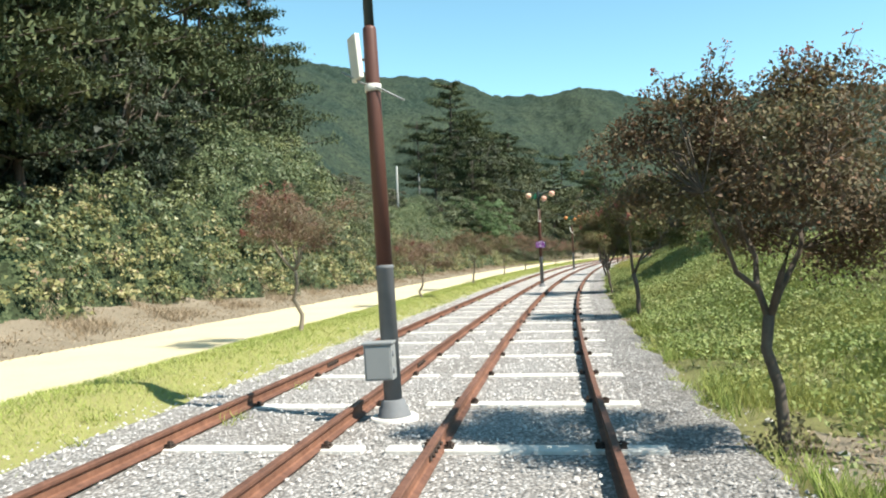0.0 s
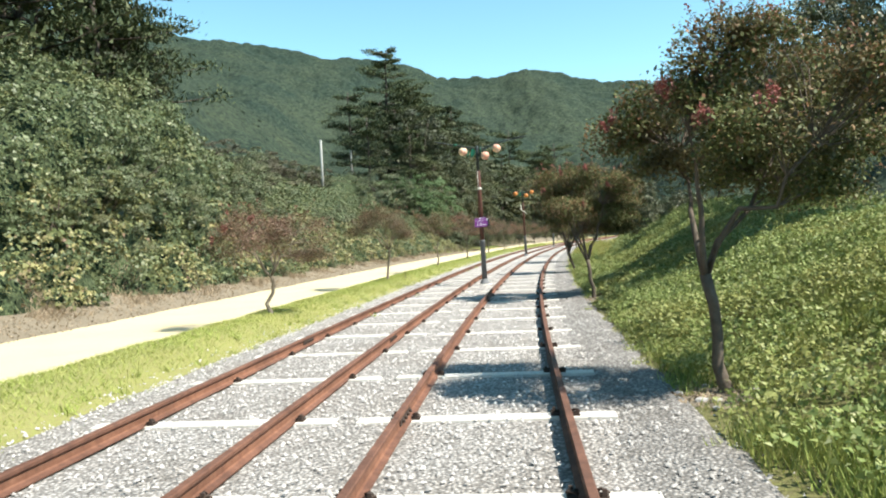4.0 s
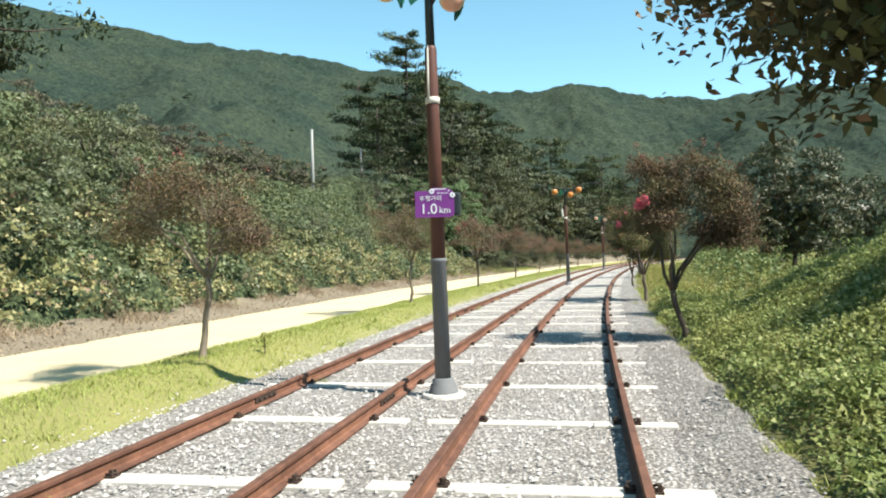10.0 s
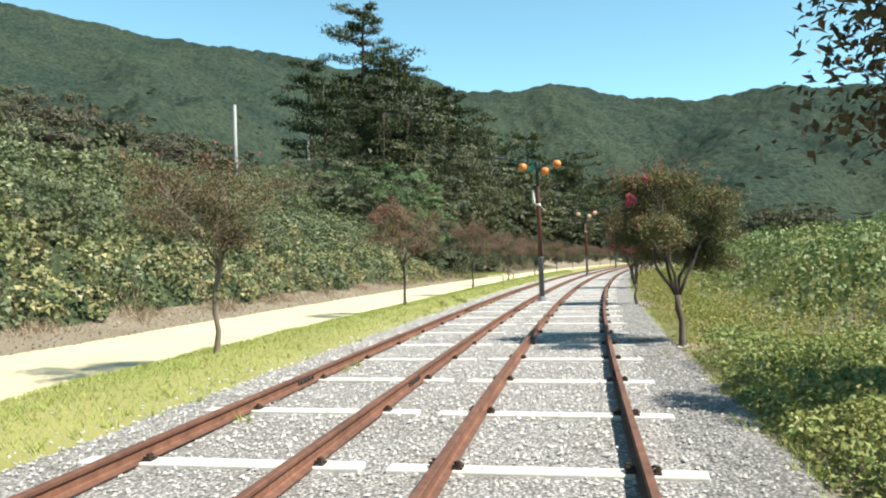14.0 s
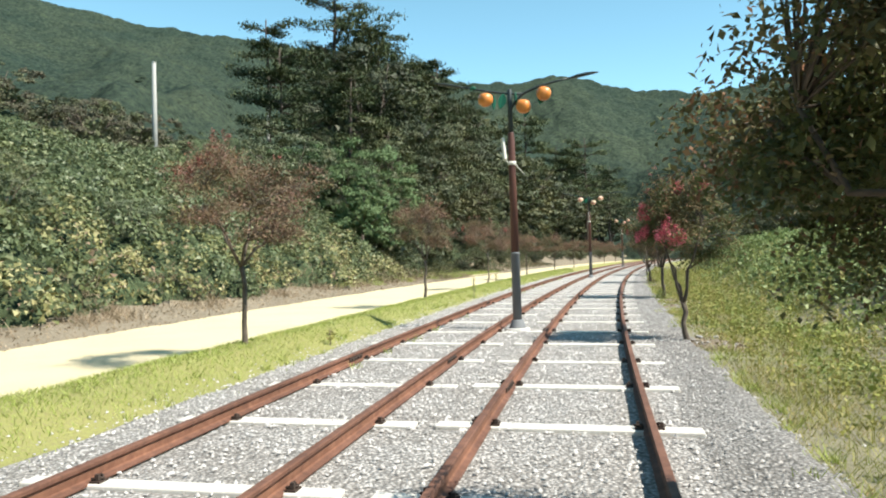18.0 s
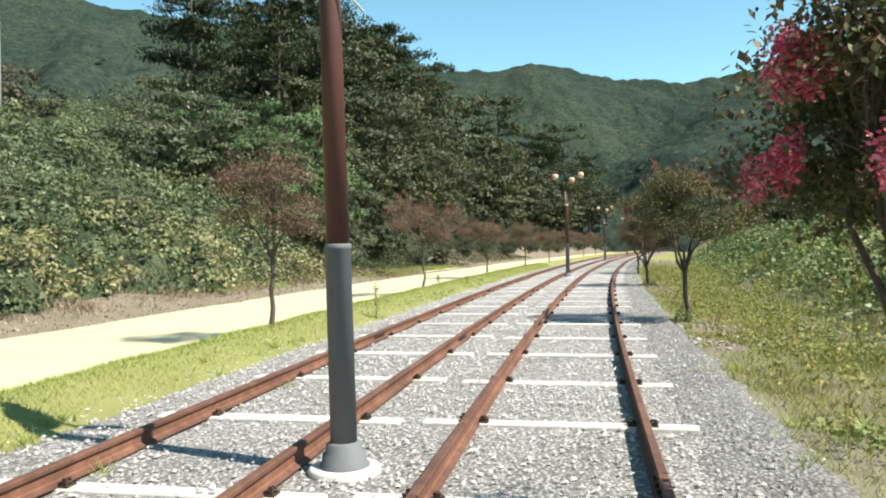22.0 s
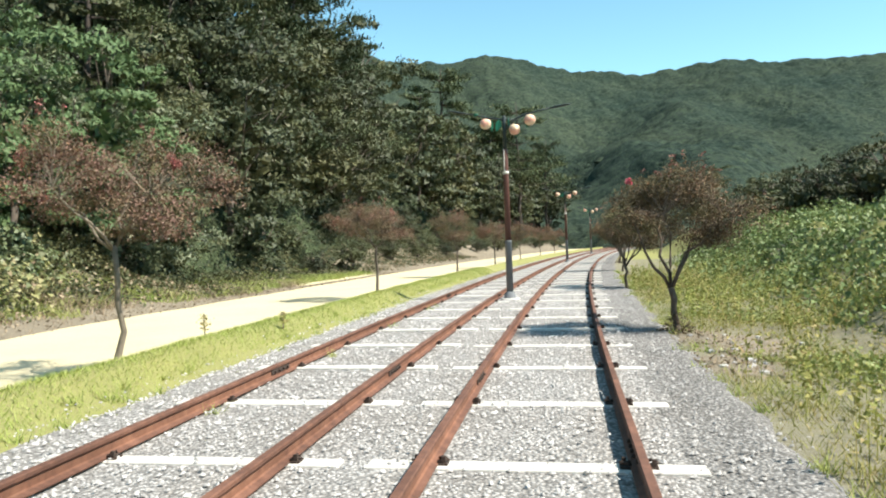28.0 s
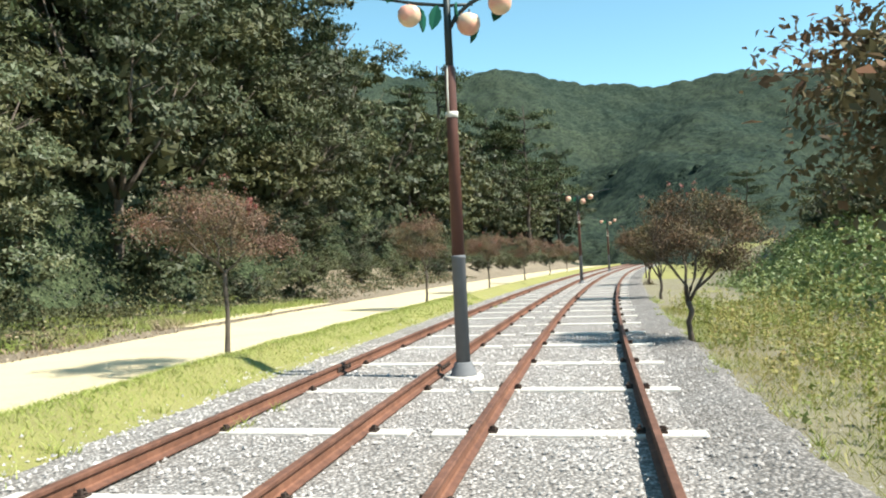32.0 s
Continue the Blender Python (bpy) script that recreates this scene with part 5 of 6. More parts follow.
def boughs(rng, cs, mid, radius, knots, per):
    """Leaf points on layered boughs: each a flattened dome of small leafy knots, with the way each leaf faces."""
    pts, outs = [], []
    for c in cs:
        o = c - mid
        o = o / (np.linalg.norm(o) + 1e-6)
        r = radius * rng.uniform(0.7, 1.3)
        for k in range(knots):
            d = rng.normal(size=3) + o * 0.7
            d[2] = abs(d[2]) * 0.8 - 0.22
            d /= np.linalg.norm(d)
            at = c + d * r * np.array((1.0, 1.0, 0.62)) * rng.uniform(0.75, 1.1)
            n = int(per * rng.uniform(0.6, 1.4))
            f = rng.normal(size=(n, 3))
            f[:, 2] = np.abs(f[:, 2]) * 0.9 - 0.25
            f /= np.linalg.norm(f, axis=1)[:, None]
            pts.append(at + f * (r * 0.36 * rng.uniform(0.6, 1.1, (n, 1))) * np.array((1.0, 1.0, 0.7)))
            outs.append(f * 0.55 + d * 0.5 + np.array((0.0, 0.0, 0.3)))
    return np.concatenate(pts), np.concatenate(outs)


def build_broad(seed, h, spread, label, mat, leaf=0.21, count=22, knots=11, per=40, low=0.1):
    rng = np.random.default_rng(seed)
    e = tagged(group_at("woodland_tree", pose(0, 0, 0)), label, "tree", "woodland trees")
    bm, ends = limbs(rng, h, spread, h * 0.28, 5, rng.uniform(-0.3, 0.3, 2), 0.13, 0.12)
    part("trunk", bm, M_BARK, e)
    ph = rng.uniform(0, 6.2832, 3)
    mid = np.array((0, 0, h * (0.9 + low) / 2))
    cs = []
    while len(cs) < count:
        k = len(cs)
        a, q = 2.39996 * k + rng.uniform(-0.4, 0.4), -1.0 + 2.0 * (k + 0.5) / count
        w = math.sqrt(max(1 - q * q * 0.92, 0.04)) * rng.uniform(0.62, 0.9) * (0.92 + 0.16 * math.sin(2 * a + ph[0] + q) + 0.1 * math.sin(5 * a + ph[1] + 3 * q))
        cs.append(np.array((math.cos(a) * spread * w, math.sin(a) * spread * w, h * (0.9 + low) / 2 + q * h * (0.9 - low) / 2)))
    p, o = boughs(rng, cs, mid, spread * 0.29, knots, per)
    core = rng.normal(size=(500, 3))
    core = mid + core / np.linalg.norm(core, axis=1)[:, None] * rng.uniform(0.25, 0.6, (500, 1)) * np.array((spread, spread, h * (0.86 - low) / 2))
    q = np.concatenate([leaf_quads(p, leaf, 0.05, 0.15, 0.46, rng, o * 0.8, 0.5, 3.2, True, 0.3), leaf_quads(core, spread * 0.13, 0.1, 0.1, 0.9, rng, None, 0.0, 1.2, True)])
    child("crown", quads_of("crown", q, mat, 3), e)
    return e


WOOD = {
    "pine": build_pine(51, 12.0, 2.9, "dark pine tree on the wooded slope"),
    "pine2": build_pine(52, 11.0, 3.3, "broad dark pine tree on the wooded slope"),
    "tall": build_pine(53, 19.0, 5.6, "tall old pine tree on the knoll"),
    "broad": build_broad(54, 8.0, 3.0, "dark green broadleaf tree of the woods", M_BROAD),
    "broad2": build_broad(55, 7.0, 3.3, "rounded broadleaf tree of the woods", M_BROAD, 0.19, 24, 12, 40),
    "bright": build_broad(56, 7.0, 3.2, "fresh green broadleaf tree below the pines", M_BRIGHT, 0.24),
    "fruit": build_broad(58, 6.6, 2.9, "dark leafy fruit tree on the grassy bank", M_FRUIT, 0.15, 40, 13, 60, 0.26),
    "scrub": build_broad(59, 4.0, 2.6, "brownish overgrown scrub on the slope", M_SCRUB, 0.2, 16, 8, 34),
    "far": build_broad(60, 8.0, 3.1, "distant broadleaf tree of the woods", M_BROAD, 0.4, 20, 8, 16),
    "bush": build_broad(57, 3.4, 2.2, "dense dark green bush", M_BROAD, 0.15, 14, 10, 42),
    "vined": build_broad(63, 4.6, 2.2, "dead tree smothered in hanging green vines", M_VINE, 0.14, 20, 12, 46, 0.42),
    "draped": build_broad(65, 5.6, 2.9, "rounded tree draped in pale green vines", M_DRAPE, 0.15, 24, 13, 50, 0.0),
    "dusky": build_broad(64, 7.6, 2.9, "tree at the edge of the woods, leaf colour darkened for shade", M_SHADEWOOD, 0.19, 24, 12, 40, 0.05),
}
rng = np.random.default_rng(61)
WOODS = []
# dark woods on the first slope
for i in range(22):
    y = rng.uniform(4, 58)
    u = -rng.uniform(15.0 if y < 20 else 18.5, 28.0)
    WOODS.append((rng.choice(["pine", "pine", "pine2", "broad"]), y, u, rng.uniform(0.8, 1.12)))
for y in (6, 12, 18, 25, 31, 38, 44, 50):
    WOODS.append((rng.choice(["broad", "pine2", "pine"]), y + rng.uniform(-2, 2), -(14.2 if y < 20 else 18.0) - rng.uniform(0, 1.2), rng.uniform(0.8, 1.0)))
# woods that come down to the path farther on
for i in range(14):
    y, u = rng.uniform(118, 190), -rng.uniform(21.0, 34.0)
    WOODS.append((rng.choice(["broad", "pine", "pine2"]), y, u, rng.uniform(1.2, 1.6)))
for y in np.arange(122, 206, 5.2):
    WOODS.append((rng.choice(["broad", "broad2"]), y + rng.uniform(-1.2, 1.2), -15.0 - rng.uniform(0, 3.0), rng.uniform(1.2, 1.6)))
for y, u, s in ((117, -17.0, 1.35), (125, -19.5, 1.9), (133, -18.5, 1.9), (142, -19.0, 1.95), (151, -18.5, 1.9), (161, -19.0, 1.9)):
    WOODS.append(("broad" if y % 2 else "broad2", y, u, s))
for y, u, s in ((5.0, -14.3, 0.95), (9.0, -13.8, 0.9), (13.0, -14.0, 1.0), (16.0, -14.4, 0.95), (7.0, -16.0, 1.1), (11.0, -16.2, 1.1), (18.0, -13.7, 0.9), (15.0, -16.5, 1.15), (20.0, -16.5, 1.1), (41, -19, 1.3), (46, -20, 1.35), (51, -19.5, 1.25), (56, -20, 1.2), (36, -18.5, 1.35), (30, -17.5, 1.3), (24, -17.0, 1.3), (18, -15.5, 1.2)):
    WOODS.append(("pine" if y % 2 else "pine2", y, u, s))
for y, u, s in ((112.5, -17.4, 1.2), (108.5, -16.6, 0.9), (111.0, -21.5, 1.0)):
    WOODS.append(("bright", y, u, s))
for y, u, s in ((138.0, -30.4, 1.2), (140.0, -26.0, 1.05), (134.0, -28.0, 0.95), (143.0, -28.5, 1.1), (139.0, -32.0, 0.9), (134.0, -23.5, 0.85), (146.0, -22.5, 0.95), (150.0, -26.0, 1.0)):
    WOODS.append(("tall", y, u, s))
# thickets right of the line
for i in range(16):
    y, u = rng.uniform(88, 200), rng.uniform(17, 50)
    WOODS.append((rng.choice(["broad", "broad2", "bush", "bush", "pine2"]), y, u, rng.uniform(0.5, 0.8)))
for i in range(24):
    y, u = rng.uniform(178, 265), -rng.uniform(12.5, 24)
    WOODS.append((rng.choice(["broad", "broad2", "pine2"]), y, u, rng.uniform(1.3, 1.75)))
for i in range(9):
    y, u = rng.uniform(160, 270), rng.uniform(12, 26)
    WOODS.append((rng.choice(["broad", "broad2", "pine2"]), y, u, rng.uniform(0.7, 1.0)))
for y, u, s in ((128, -20.5, 0.75), (139, -20.0, 0.8), (152, -19.5, 0.8), (169, -19.0, 0.8), (121, -22.0, 0.8)):
    WOODS.append(("tall", y, u, s))
for y in np.arange(116, 190, 6.0):
    WOODS.append(("bush", y + rng.uniform(-1, 1), -13.9 - rng.uniform(0, 1.2), rng.uniform(0.6, 1.0)))
for i in range(22):
    WOODS.append(("bush", rng.uniform(114, 138), rng.uniform(14, 24), rng.uniform(1.0, 1.5)))
for i in range(18):
    WOODS.append(("bush", rng.uniform(117, 138), rng.uniform(11.5, 17), rng.uniform(0.85, 1.25)))
# scrub behind the vines
for i in range(46):
    y, u = rng.uniform(62, 118), -rng.uniform(24, 42)
    WOODS.append((rng.choice(["scrub", "scrub", "bush"]), y, u, rng.uniform(0.6, 1.05)))
# fruit trees on the right bank
for y, u, s in ((33.4, 8.1, 0.95), (37.5, 9.9, 0.8), (41.5, 9.3, 0.85), (46.5, 8.4, 0.66), (52.5, 5.4, 0.63), (38.0, 12.5, 0.9), (29.3, 8.8, 0.92), (57.0, 8.5, 0.6)):
    WOODS.append(("fruit", y, u, s))
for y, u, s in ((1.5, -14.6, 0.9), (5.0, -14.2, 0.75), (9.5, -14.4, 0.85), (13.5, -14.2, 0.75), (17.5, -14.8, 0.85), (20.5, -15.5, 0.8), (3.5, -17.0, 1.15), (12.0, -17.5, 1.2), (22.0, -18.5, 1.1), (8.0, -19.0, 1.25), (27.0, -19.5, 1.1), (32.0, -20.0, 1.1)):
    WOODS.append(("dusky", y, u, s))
for y in np.arange(127, 236, 3.6):
    WOODS.append(("bush", y + rng.uniform(-1, 1), -11.2 - rng.uniform(0, 1.3), rng.uniform(0.35, 0.6)))
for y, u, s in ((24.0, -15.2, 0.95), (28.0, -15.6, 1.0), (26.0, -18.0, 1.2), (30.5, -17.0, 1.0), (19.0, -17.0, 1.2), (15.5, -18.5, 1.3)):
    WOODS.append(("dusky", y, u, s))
for y, u, s in ((111.5, -14.3, 1.25), (107.0, -15.2, 1.1), (115.5, -15.8, 1.2), (104.0, -17.5, 1.0)):
    WOODS.append(("draped", y, u, s))
for y, u, s in ((56.6, -14.75, 0.9), (36.2, -12.7, 0.62), (39.5, -13.4, 0.75), (42.6, -12.5, 0.58), (45.0, -14.6, 0.8), (47.8, -12.9, 0.6), (50.6, -14.0, 0.72), (53.4, -12.8, 0.55), (55.8, -14.6, 0.62), (61.5, -13.0, 0.45), (65.0, -13.8, 0.5), (69.5, -13.0, 0.42), (74.0, -14.0, 0.5), (79.0, -13.2, 0.42), (85.0, -14.0, 0.45), (91.0, -13.6, 0.42), (41.5, -16.2, 0.85), (48.5, -16.6, 0.8)):
    WOODS.append(("draped", y, u, s))
for y, u, s in ((33.4, -12.6, 0.72), (31.4, -12.4, 0.55), (36.0, -13.2, 0.9), (38.6, -14.0, 0.95)):
    WOODS.append(("vined", y, u, s))
used = set()
for kind, y, u, s in WOODS:
    s = float(s)
    if u < -9.0 and kind not in ("tall", "bright", "scrub") and (u > -20.5 or y < 62):
        y, u, s = y + AHEAD, outward(u), s * 1.15
    if kind in ("broad", "broad2") and (y > 158 or abs(u) > 32):
        kind = "far"
    wide = 0.8 if kind == "fruit" else 1.0
    stand(WOOD[kind], float(y), float(u), float(rng.uniform(0, 360)), (s * wide, s * wide, s * float(rng.uniform(0.9, 1.1))), -0.1, first=kind not in used)
    used.add(kind)

# ---- low growth ----
BARE = [(5.5, 3.0, 1.1), (20.3, 2.3, 0.5), (33.0, 2.5, 0.8), (59.0, 2.2, 0.6), (71.0, 2.3, 0.8), (83.6, 2.5, 1.0), (80.8, 2.2, 0.8), (97.2, 2.8, 1.3), (94.8, 2.4, 0.8)]


def grown(y, u):
    """1 where plants grow, 0 on the bare soil round the trees' feet."""
    k = np.ones(np.shape(y))
    for y0, u0, reach in BARE:
        k = np.minimum(k, smooth(0.55, 1.1, np.hypot((y - y0) / 1.25, u - u0) / reach + 0.18 * lumps(y, u, 0.5, 1.0)))
    return k


def scatter(n, y0, y1, u0, u1, rng):
    return rng.uniform(y0, y1, n), rng.uniform(u0, u1, n)


rng = np.random.default_rng(71)
y, u = scatter(300000, -2, 128, -6.98, -4.0, rng)
ok = rng.random(len(y)) < smooth(-4.35, -4.95, u + 0.25 * lumps(y, u, 0.8, 2.5)) * 0.95 + 0.02
tagged(new("grass_strip", quads_of("grass_strip", blades(world_points(y[ok], u[ok], -0.01), 0.062, 0.010, rng, 0.8), M_GRASS, 3)), "sunlit yellow-green mown grass strip", "grass", kind="stuff")

# vines over the left slope: leaves all over the skin of the mounds
y, u = scatter(970000, -6, 112, -24, -9.8, rng)
y2, u2 = scatter(160000, 100, 185, -19, -12.6, rng)
y, u = np.concatenate([y, y2]), np.concatenate([u, u2])
hgt = mound(y, u)
e = 0.12
gx = (mound(y, u + e) - mound(y, u - e)) / (2 * e) - 0.4
gy = (mound(y + e, u) - mound(y - e, u)) / (2 * e)
area = np.sqrt(1 + gx ** 2 + gy ** 2)
gap = smooth(0.12, 0.45, domes(y, u, 2.3, 3.1)) * (0.35 + 0.65 * smooth(0.1, 0.4, domes(y, u, 0.85, 7.7)))
ok = (hgt > 0.12) & (rng.random(len(y)) < np.clip(area / 5.0, 0, 1) * np.clip(1.25 + (u + 14) * 0.11, 0.2, 1) * (0.12 + 0.88 * gap))
y, u, hgt, gx, gy = y[ok], u[ok], hgt[ok], gx[ok], gy[ok]
nrm = np.stack([-gx, -gy, np.ones(len(y))], 1)
nrm /= np.linalg.norm(nrm, axis=1)[:, None]
p = world_points(y + AHEAD, outward(u), WIDER * hgt)
# overhanging heads of vines, leafy on the outside, with the dark sheet showing between them
order = rng.permutation(len(y))[:26000]
order = order[(u[order] > -21) & (y[order] < 112)]
head, rads = [], []
for i in order:
    r = 0.42 + 0.9 * rng.random() ** 2.2
    if u[i] < -17:
        r *= 1.3
    if y[i] < 24:
        r *= 0.75
    if not head or np.min(np.linalg.norm(p[head] - p[i], axis=1) - 0.72 * (np.array(rads) + r)) > 0:
        head.append(i)
        rads.append(r)
head, rads = np.array(head), np.array(rads)
cnt = (88 * rads ** 2 / 0.3 * rng.uniform(0.75, 1.2, len(head)) + 25).astype(int)
own = np.repeat(np.arange(len(head)), cnt)
face = nrm[head] * 0.6 + np.array((0.25, 0.0, 0.55))
f = rng.normal(size=(len(own), 3)) + face[own] * 0.9
f /= np.linalg.norm(f, axis=1)[:, None]
wob = 1.0 + 0.22 * np.sin(f[:, 0] * 6 + own) + 0.18 * np.sin(f[:, 2] * 7 + 2.0 * own)
far = y > 104
keep = np.where(far & (rng.random(len(y)) < 0.9), True, rng.random(len(y)) < 0.09)
y, u, hgt = np.concatenate([y[keep], y[head][own]]), np.concatenate([u[keep], u[head][own]]), np.concatenate([hgt[keep], hgt[head][own]])
skin = p[keep] + rng.normal(size=(int(keep.sum()), 3)) * 0.07
p = np.concatenate([skin, p[head][own] + f * (rads[own] * wob * rng.uniform(0.72, 1.05, len(own)))[:, None] * np.array((1.0, 1.0, 0.8))])
nrm = np.concatenate([nrm[keep], f * 0.8 + np.array((0.0, 0.0, 0.25))])
nrm /= np.linalg.norm(nrm, axis=1)[:, None]
q = leaf_quads(p, 0.105 + 0.085 * rng.random(len(p)), 0.05, 0.2, 0.9, rng, nrm * 0.25, 0.35, 9.0, True, 0.42)
low = smooth(3.1, 1.5, hgt) * smooth(-14.2, -12.6, u)
dry = rng.random(len(y)) < 0.003 + low * (0.02 + 0.8 * smooth(-0.1, 0.25, lumps(y, u, 2.1, 3.0)))
dry |= (y < 26) & (hgt < 2.1) & (u > -13.4 + 0.8 * lumps(y, u, 2.0, 1.0)) & (rng.random(len(y)) < 0.15 + 0.75 * smooth(-0.25, 0.2, lumps(y, u, 1.1, 5.0)))
edgewood = y > 105 + 3 * rng.random(len(y))
tagged(new("vine_cover", quads_of("vine_cover", q[~dry & ~edgewood], M_VINE, 3)), "dense green vines smothering the slope", "vines", kind="stuff")
tagged(new("wood_edge_foliage", quads_of("wood_edge_foliage", q[~dry & edgewood], M_BROAD, 3)), "thick foliage hanging along the edge of the woods", "foliage", kind="stuff")
tagged(new("yellowing_vines", quads_of("yellowing_vines", q[dry], M_VINEDRY, 3)), "yellow and brown vine leaves above the path", "vines", kind="stuff")
# added sheet below the leaves; its dark colour serves as shade in the hollows
sheet("vine_understorey", np.arange(-2, 190, 0.5), outward(np.concatenate([np.arange(-27, -15, 0.6), np.arange(-15, -9.3, 0.3)])), M_VINEBED_SHADE, lambda y, u: land(y, u) + WIDER * (mound(y - AHEAD, inward(u)) * 0.96 - 0.26), "sheet under the vines, coloured dark for shade in the hollows", "vines", kind="stuff")

# weeds on the right bank and meadow
y, u = scatter(330000, -2, 58, 2.0, 9.0, rng)
tus = 0.6 * domes(y, u, 0.95, 4.0) + 0.4 * domes(y, u, 0.42, 6.0)
hb = tus * (0.34 + 0.35 * smooth(-0.3, 0.5, lumps(y, u, 2.2, 2.0)))
ok = rng.random(len(y)) < smooth(1.9, 2.6, u + 0.25 * lumps(y, u, 1.0, 1.0)) * np.clip(1.5 - (u - 4) * 0.14, 0.3, 1) * (0.3 + 0.7 * smooth(0.15, 0.5, tus)) * 0.85 * grown(y, u) * (1 - 0.8 * (1 - smooth(9.0, 15.0, y)) * (1 - smooth(4.2, 5.2, u + 0.5 * lumps(y, u, 1.5, 3.0))))
p = world_points(y, u, 0.0)
p[:, 2] += hb * rng.uniform(0.72, 1.06, len(y)) + 0.02
tagged(new("bank_weeds", quads_of("bank_weeds", leaf_quads(p[ok], 0.062, 0.7, 0.2, 0.75, rng, None, 0.0, 1.2, True, 0.85), M_WEED, 3)), "lush sunlit green weeds on the bank", "weeds", kind="stuff")
y, u = scatter(190000, 20, 60, 2.0, 6.0, rng)
tus = 0.55 * domes(y, u, 0.8, 14.0) + 0.45 * domes(y, u, 0.34, 16.0)
hb = (0.1 + 0.42 * tus) * smooth(1.85, 2.7, u) * (1 - 0.45 * smooth(50.0, 58.0, y))
ok = rng.random(len(y)) < smooth(1.95, 2.35, u + 0.2 * lumps(y, u, 0.9, 1.0)) * (1 - smooth(4.6, 6.0, u)) * (0.4 + 0.6 * smooth(0.1, 0.5, tus)) * smooth(20.0, 26.0, y) * (1 - smooth(54.0, 60.0, y)) * grown(y, u)
p = world_points(y, u, 0.0)
p[:, 2] += hb * rng.uniform(0.7, 1.08, len(y)) + 0.02
tagged(new("foot_weeds", quads_of("foot_weeds", leaf_quads(p[ok], 0.056, 0.9, 0.2, 0.75, rng, None, 0.0, 1.2, True, 0.85), M_WEED, 3)), "dense small-leaved green weeds along the ballast", "weeds", kind="stuff")
y, u = scatter(210000, -2, 34, 2.0, 8.0, rng)
ok = rng.random(len(y)) < smooth(1.9, 2.4, u + 0.25 * lumps(y, u, 1.0, 1.0)) * (1 - smooth(16, 32, y)) * smooth(-0.5, 0.3, lumps(y, u, 1.2, 9.0)) * grown(y, u)
tagged(new("bank_grass", quads_of("bank_grass", blades(world_points(y[ok], u[ok], 0.0), 0.28, 0.014, rng, 0.5), M_BANKGRASS, 3)), "bright yellow-green grass on the lower bank", "grass", kind="stuff")
n = 1500
y, u = scatter(n, 2, 54, 2.4, 7.0, rng)
h = rng.uniform(0.3, 0.75, n)
foot = world_points(y, u, 0.0)
f = rng.uniform(0.3, 1.0, (n, 26))
p = foot[:, None, :] + np.stack([rng.normal(size=f.shape) * 0.05, rng.normal(size=f.shape) * 0.05, f * h[:, None]], -1)
tagged(new("bank_stalks", quads_of("bank_stalks", leaf_quads(p.reshape(-1, 3), 0.07, 0.3, 0.2, 0.55, rng, None, 0.0, 1.2, True), M_WEED, 3)), "taller leafy stalks rising from the bank weeds", "weeds", kind="stuff")
y, u = scatter(360000, 48, 120, 1.95, 7.2, rng)
ok = rng.random(len(y)) < smooth(1.8, 2.25, u + 0.2 * lumps(y, u, 1.0, 1.0)) * (1 - smooth(5.5, 8.0, u)) * (1 - 0.45 * smooth(90, 96, y)) * (0.35 + 0.6 * smooth(-0.4, 0.4, lumps(y, u, 1.6, 2.0))) * grown(y, u)
tagged(new("dry_meadow", quads_of("dry_meadow", blades(world_points(y[ok], u[ok], -0.01), 0.105, 0.011, rng, 0.9), M_DRYWEED, 3)), "yellowing weedy meadow beside the ballast", "weeds", kind="stuff")
y, u = scatter(190000, 54, 136, 4.6, 17, rng)
kd = smooth(4.6, 7.0, u - 0.5 * lumps(y, y * 0, 5.0, 1.0)) * smooth(56.0, 66.0, y)
gu = (land(y, u + 0.1) - land(y, u - 0.1)) / 0.2
ok = rng.random(len(y)) < kd * np.clip(0.5 * np.sqrt(1 + gu ** 2) * (1.5 - 0.05 * u), 0, 1)
p = world_points(y, u, 0.1) + rng.normal(size=(len(y), 3)) * 0.12
p[:, 2] += 0.45 * np.abs(lumps(y, u, 0.7, 3.0)) * kd
tagged(new("ground_vines", quads_of("ground_vines", leaf_quads(p[ok], 0.15, 0.35, 0.2, 0.9, rng, None, 0.0, 1.2, True), M_KUDZU, 3)), "green vines rolling over the low mound", "vines", kind="stuff")
y, u = scatter(130000, 50, 122, 2.1, 7.6, rng)
ok = rng.random(len(y)) < smooth(0.0, 0.6, lumps(y, u, 1.9, 4.4) + 0.12 * (u - 3.5)) * grown(y, u)
p = world_points(y, u, 0.0)
p[:, 2] += rng.uniform(0, 0.3, len(y)) * np.clip(0.5 + lumps(y, u, 0.8, 2.0), 0.15, 1)
tagged(new("meadow_weeds", quads_of("meadow_weeds", leaf_quads(p[ok], 0.07, 0.4, 0.2, 0.7, rng, None, 0.0, 1.2, True), M_WEED, 3)), "clumps of leafy weeds in the dry meadow", "weeds", kind="stuff")
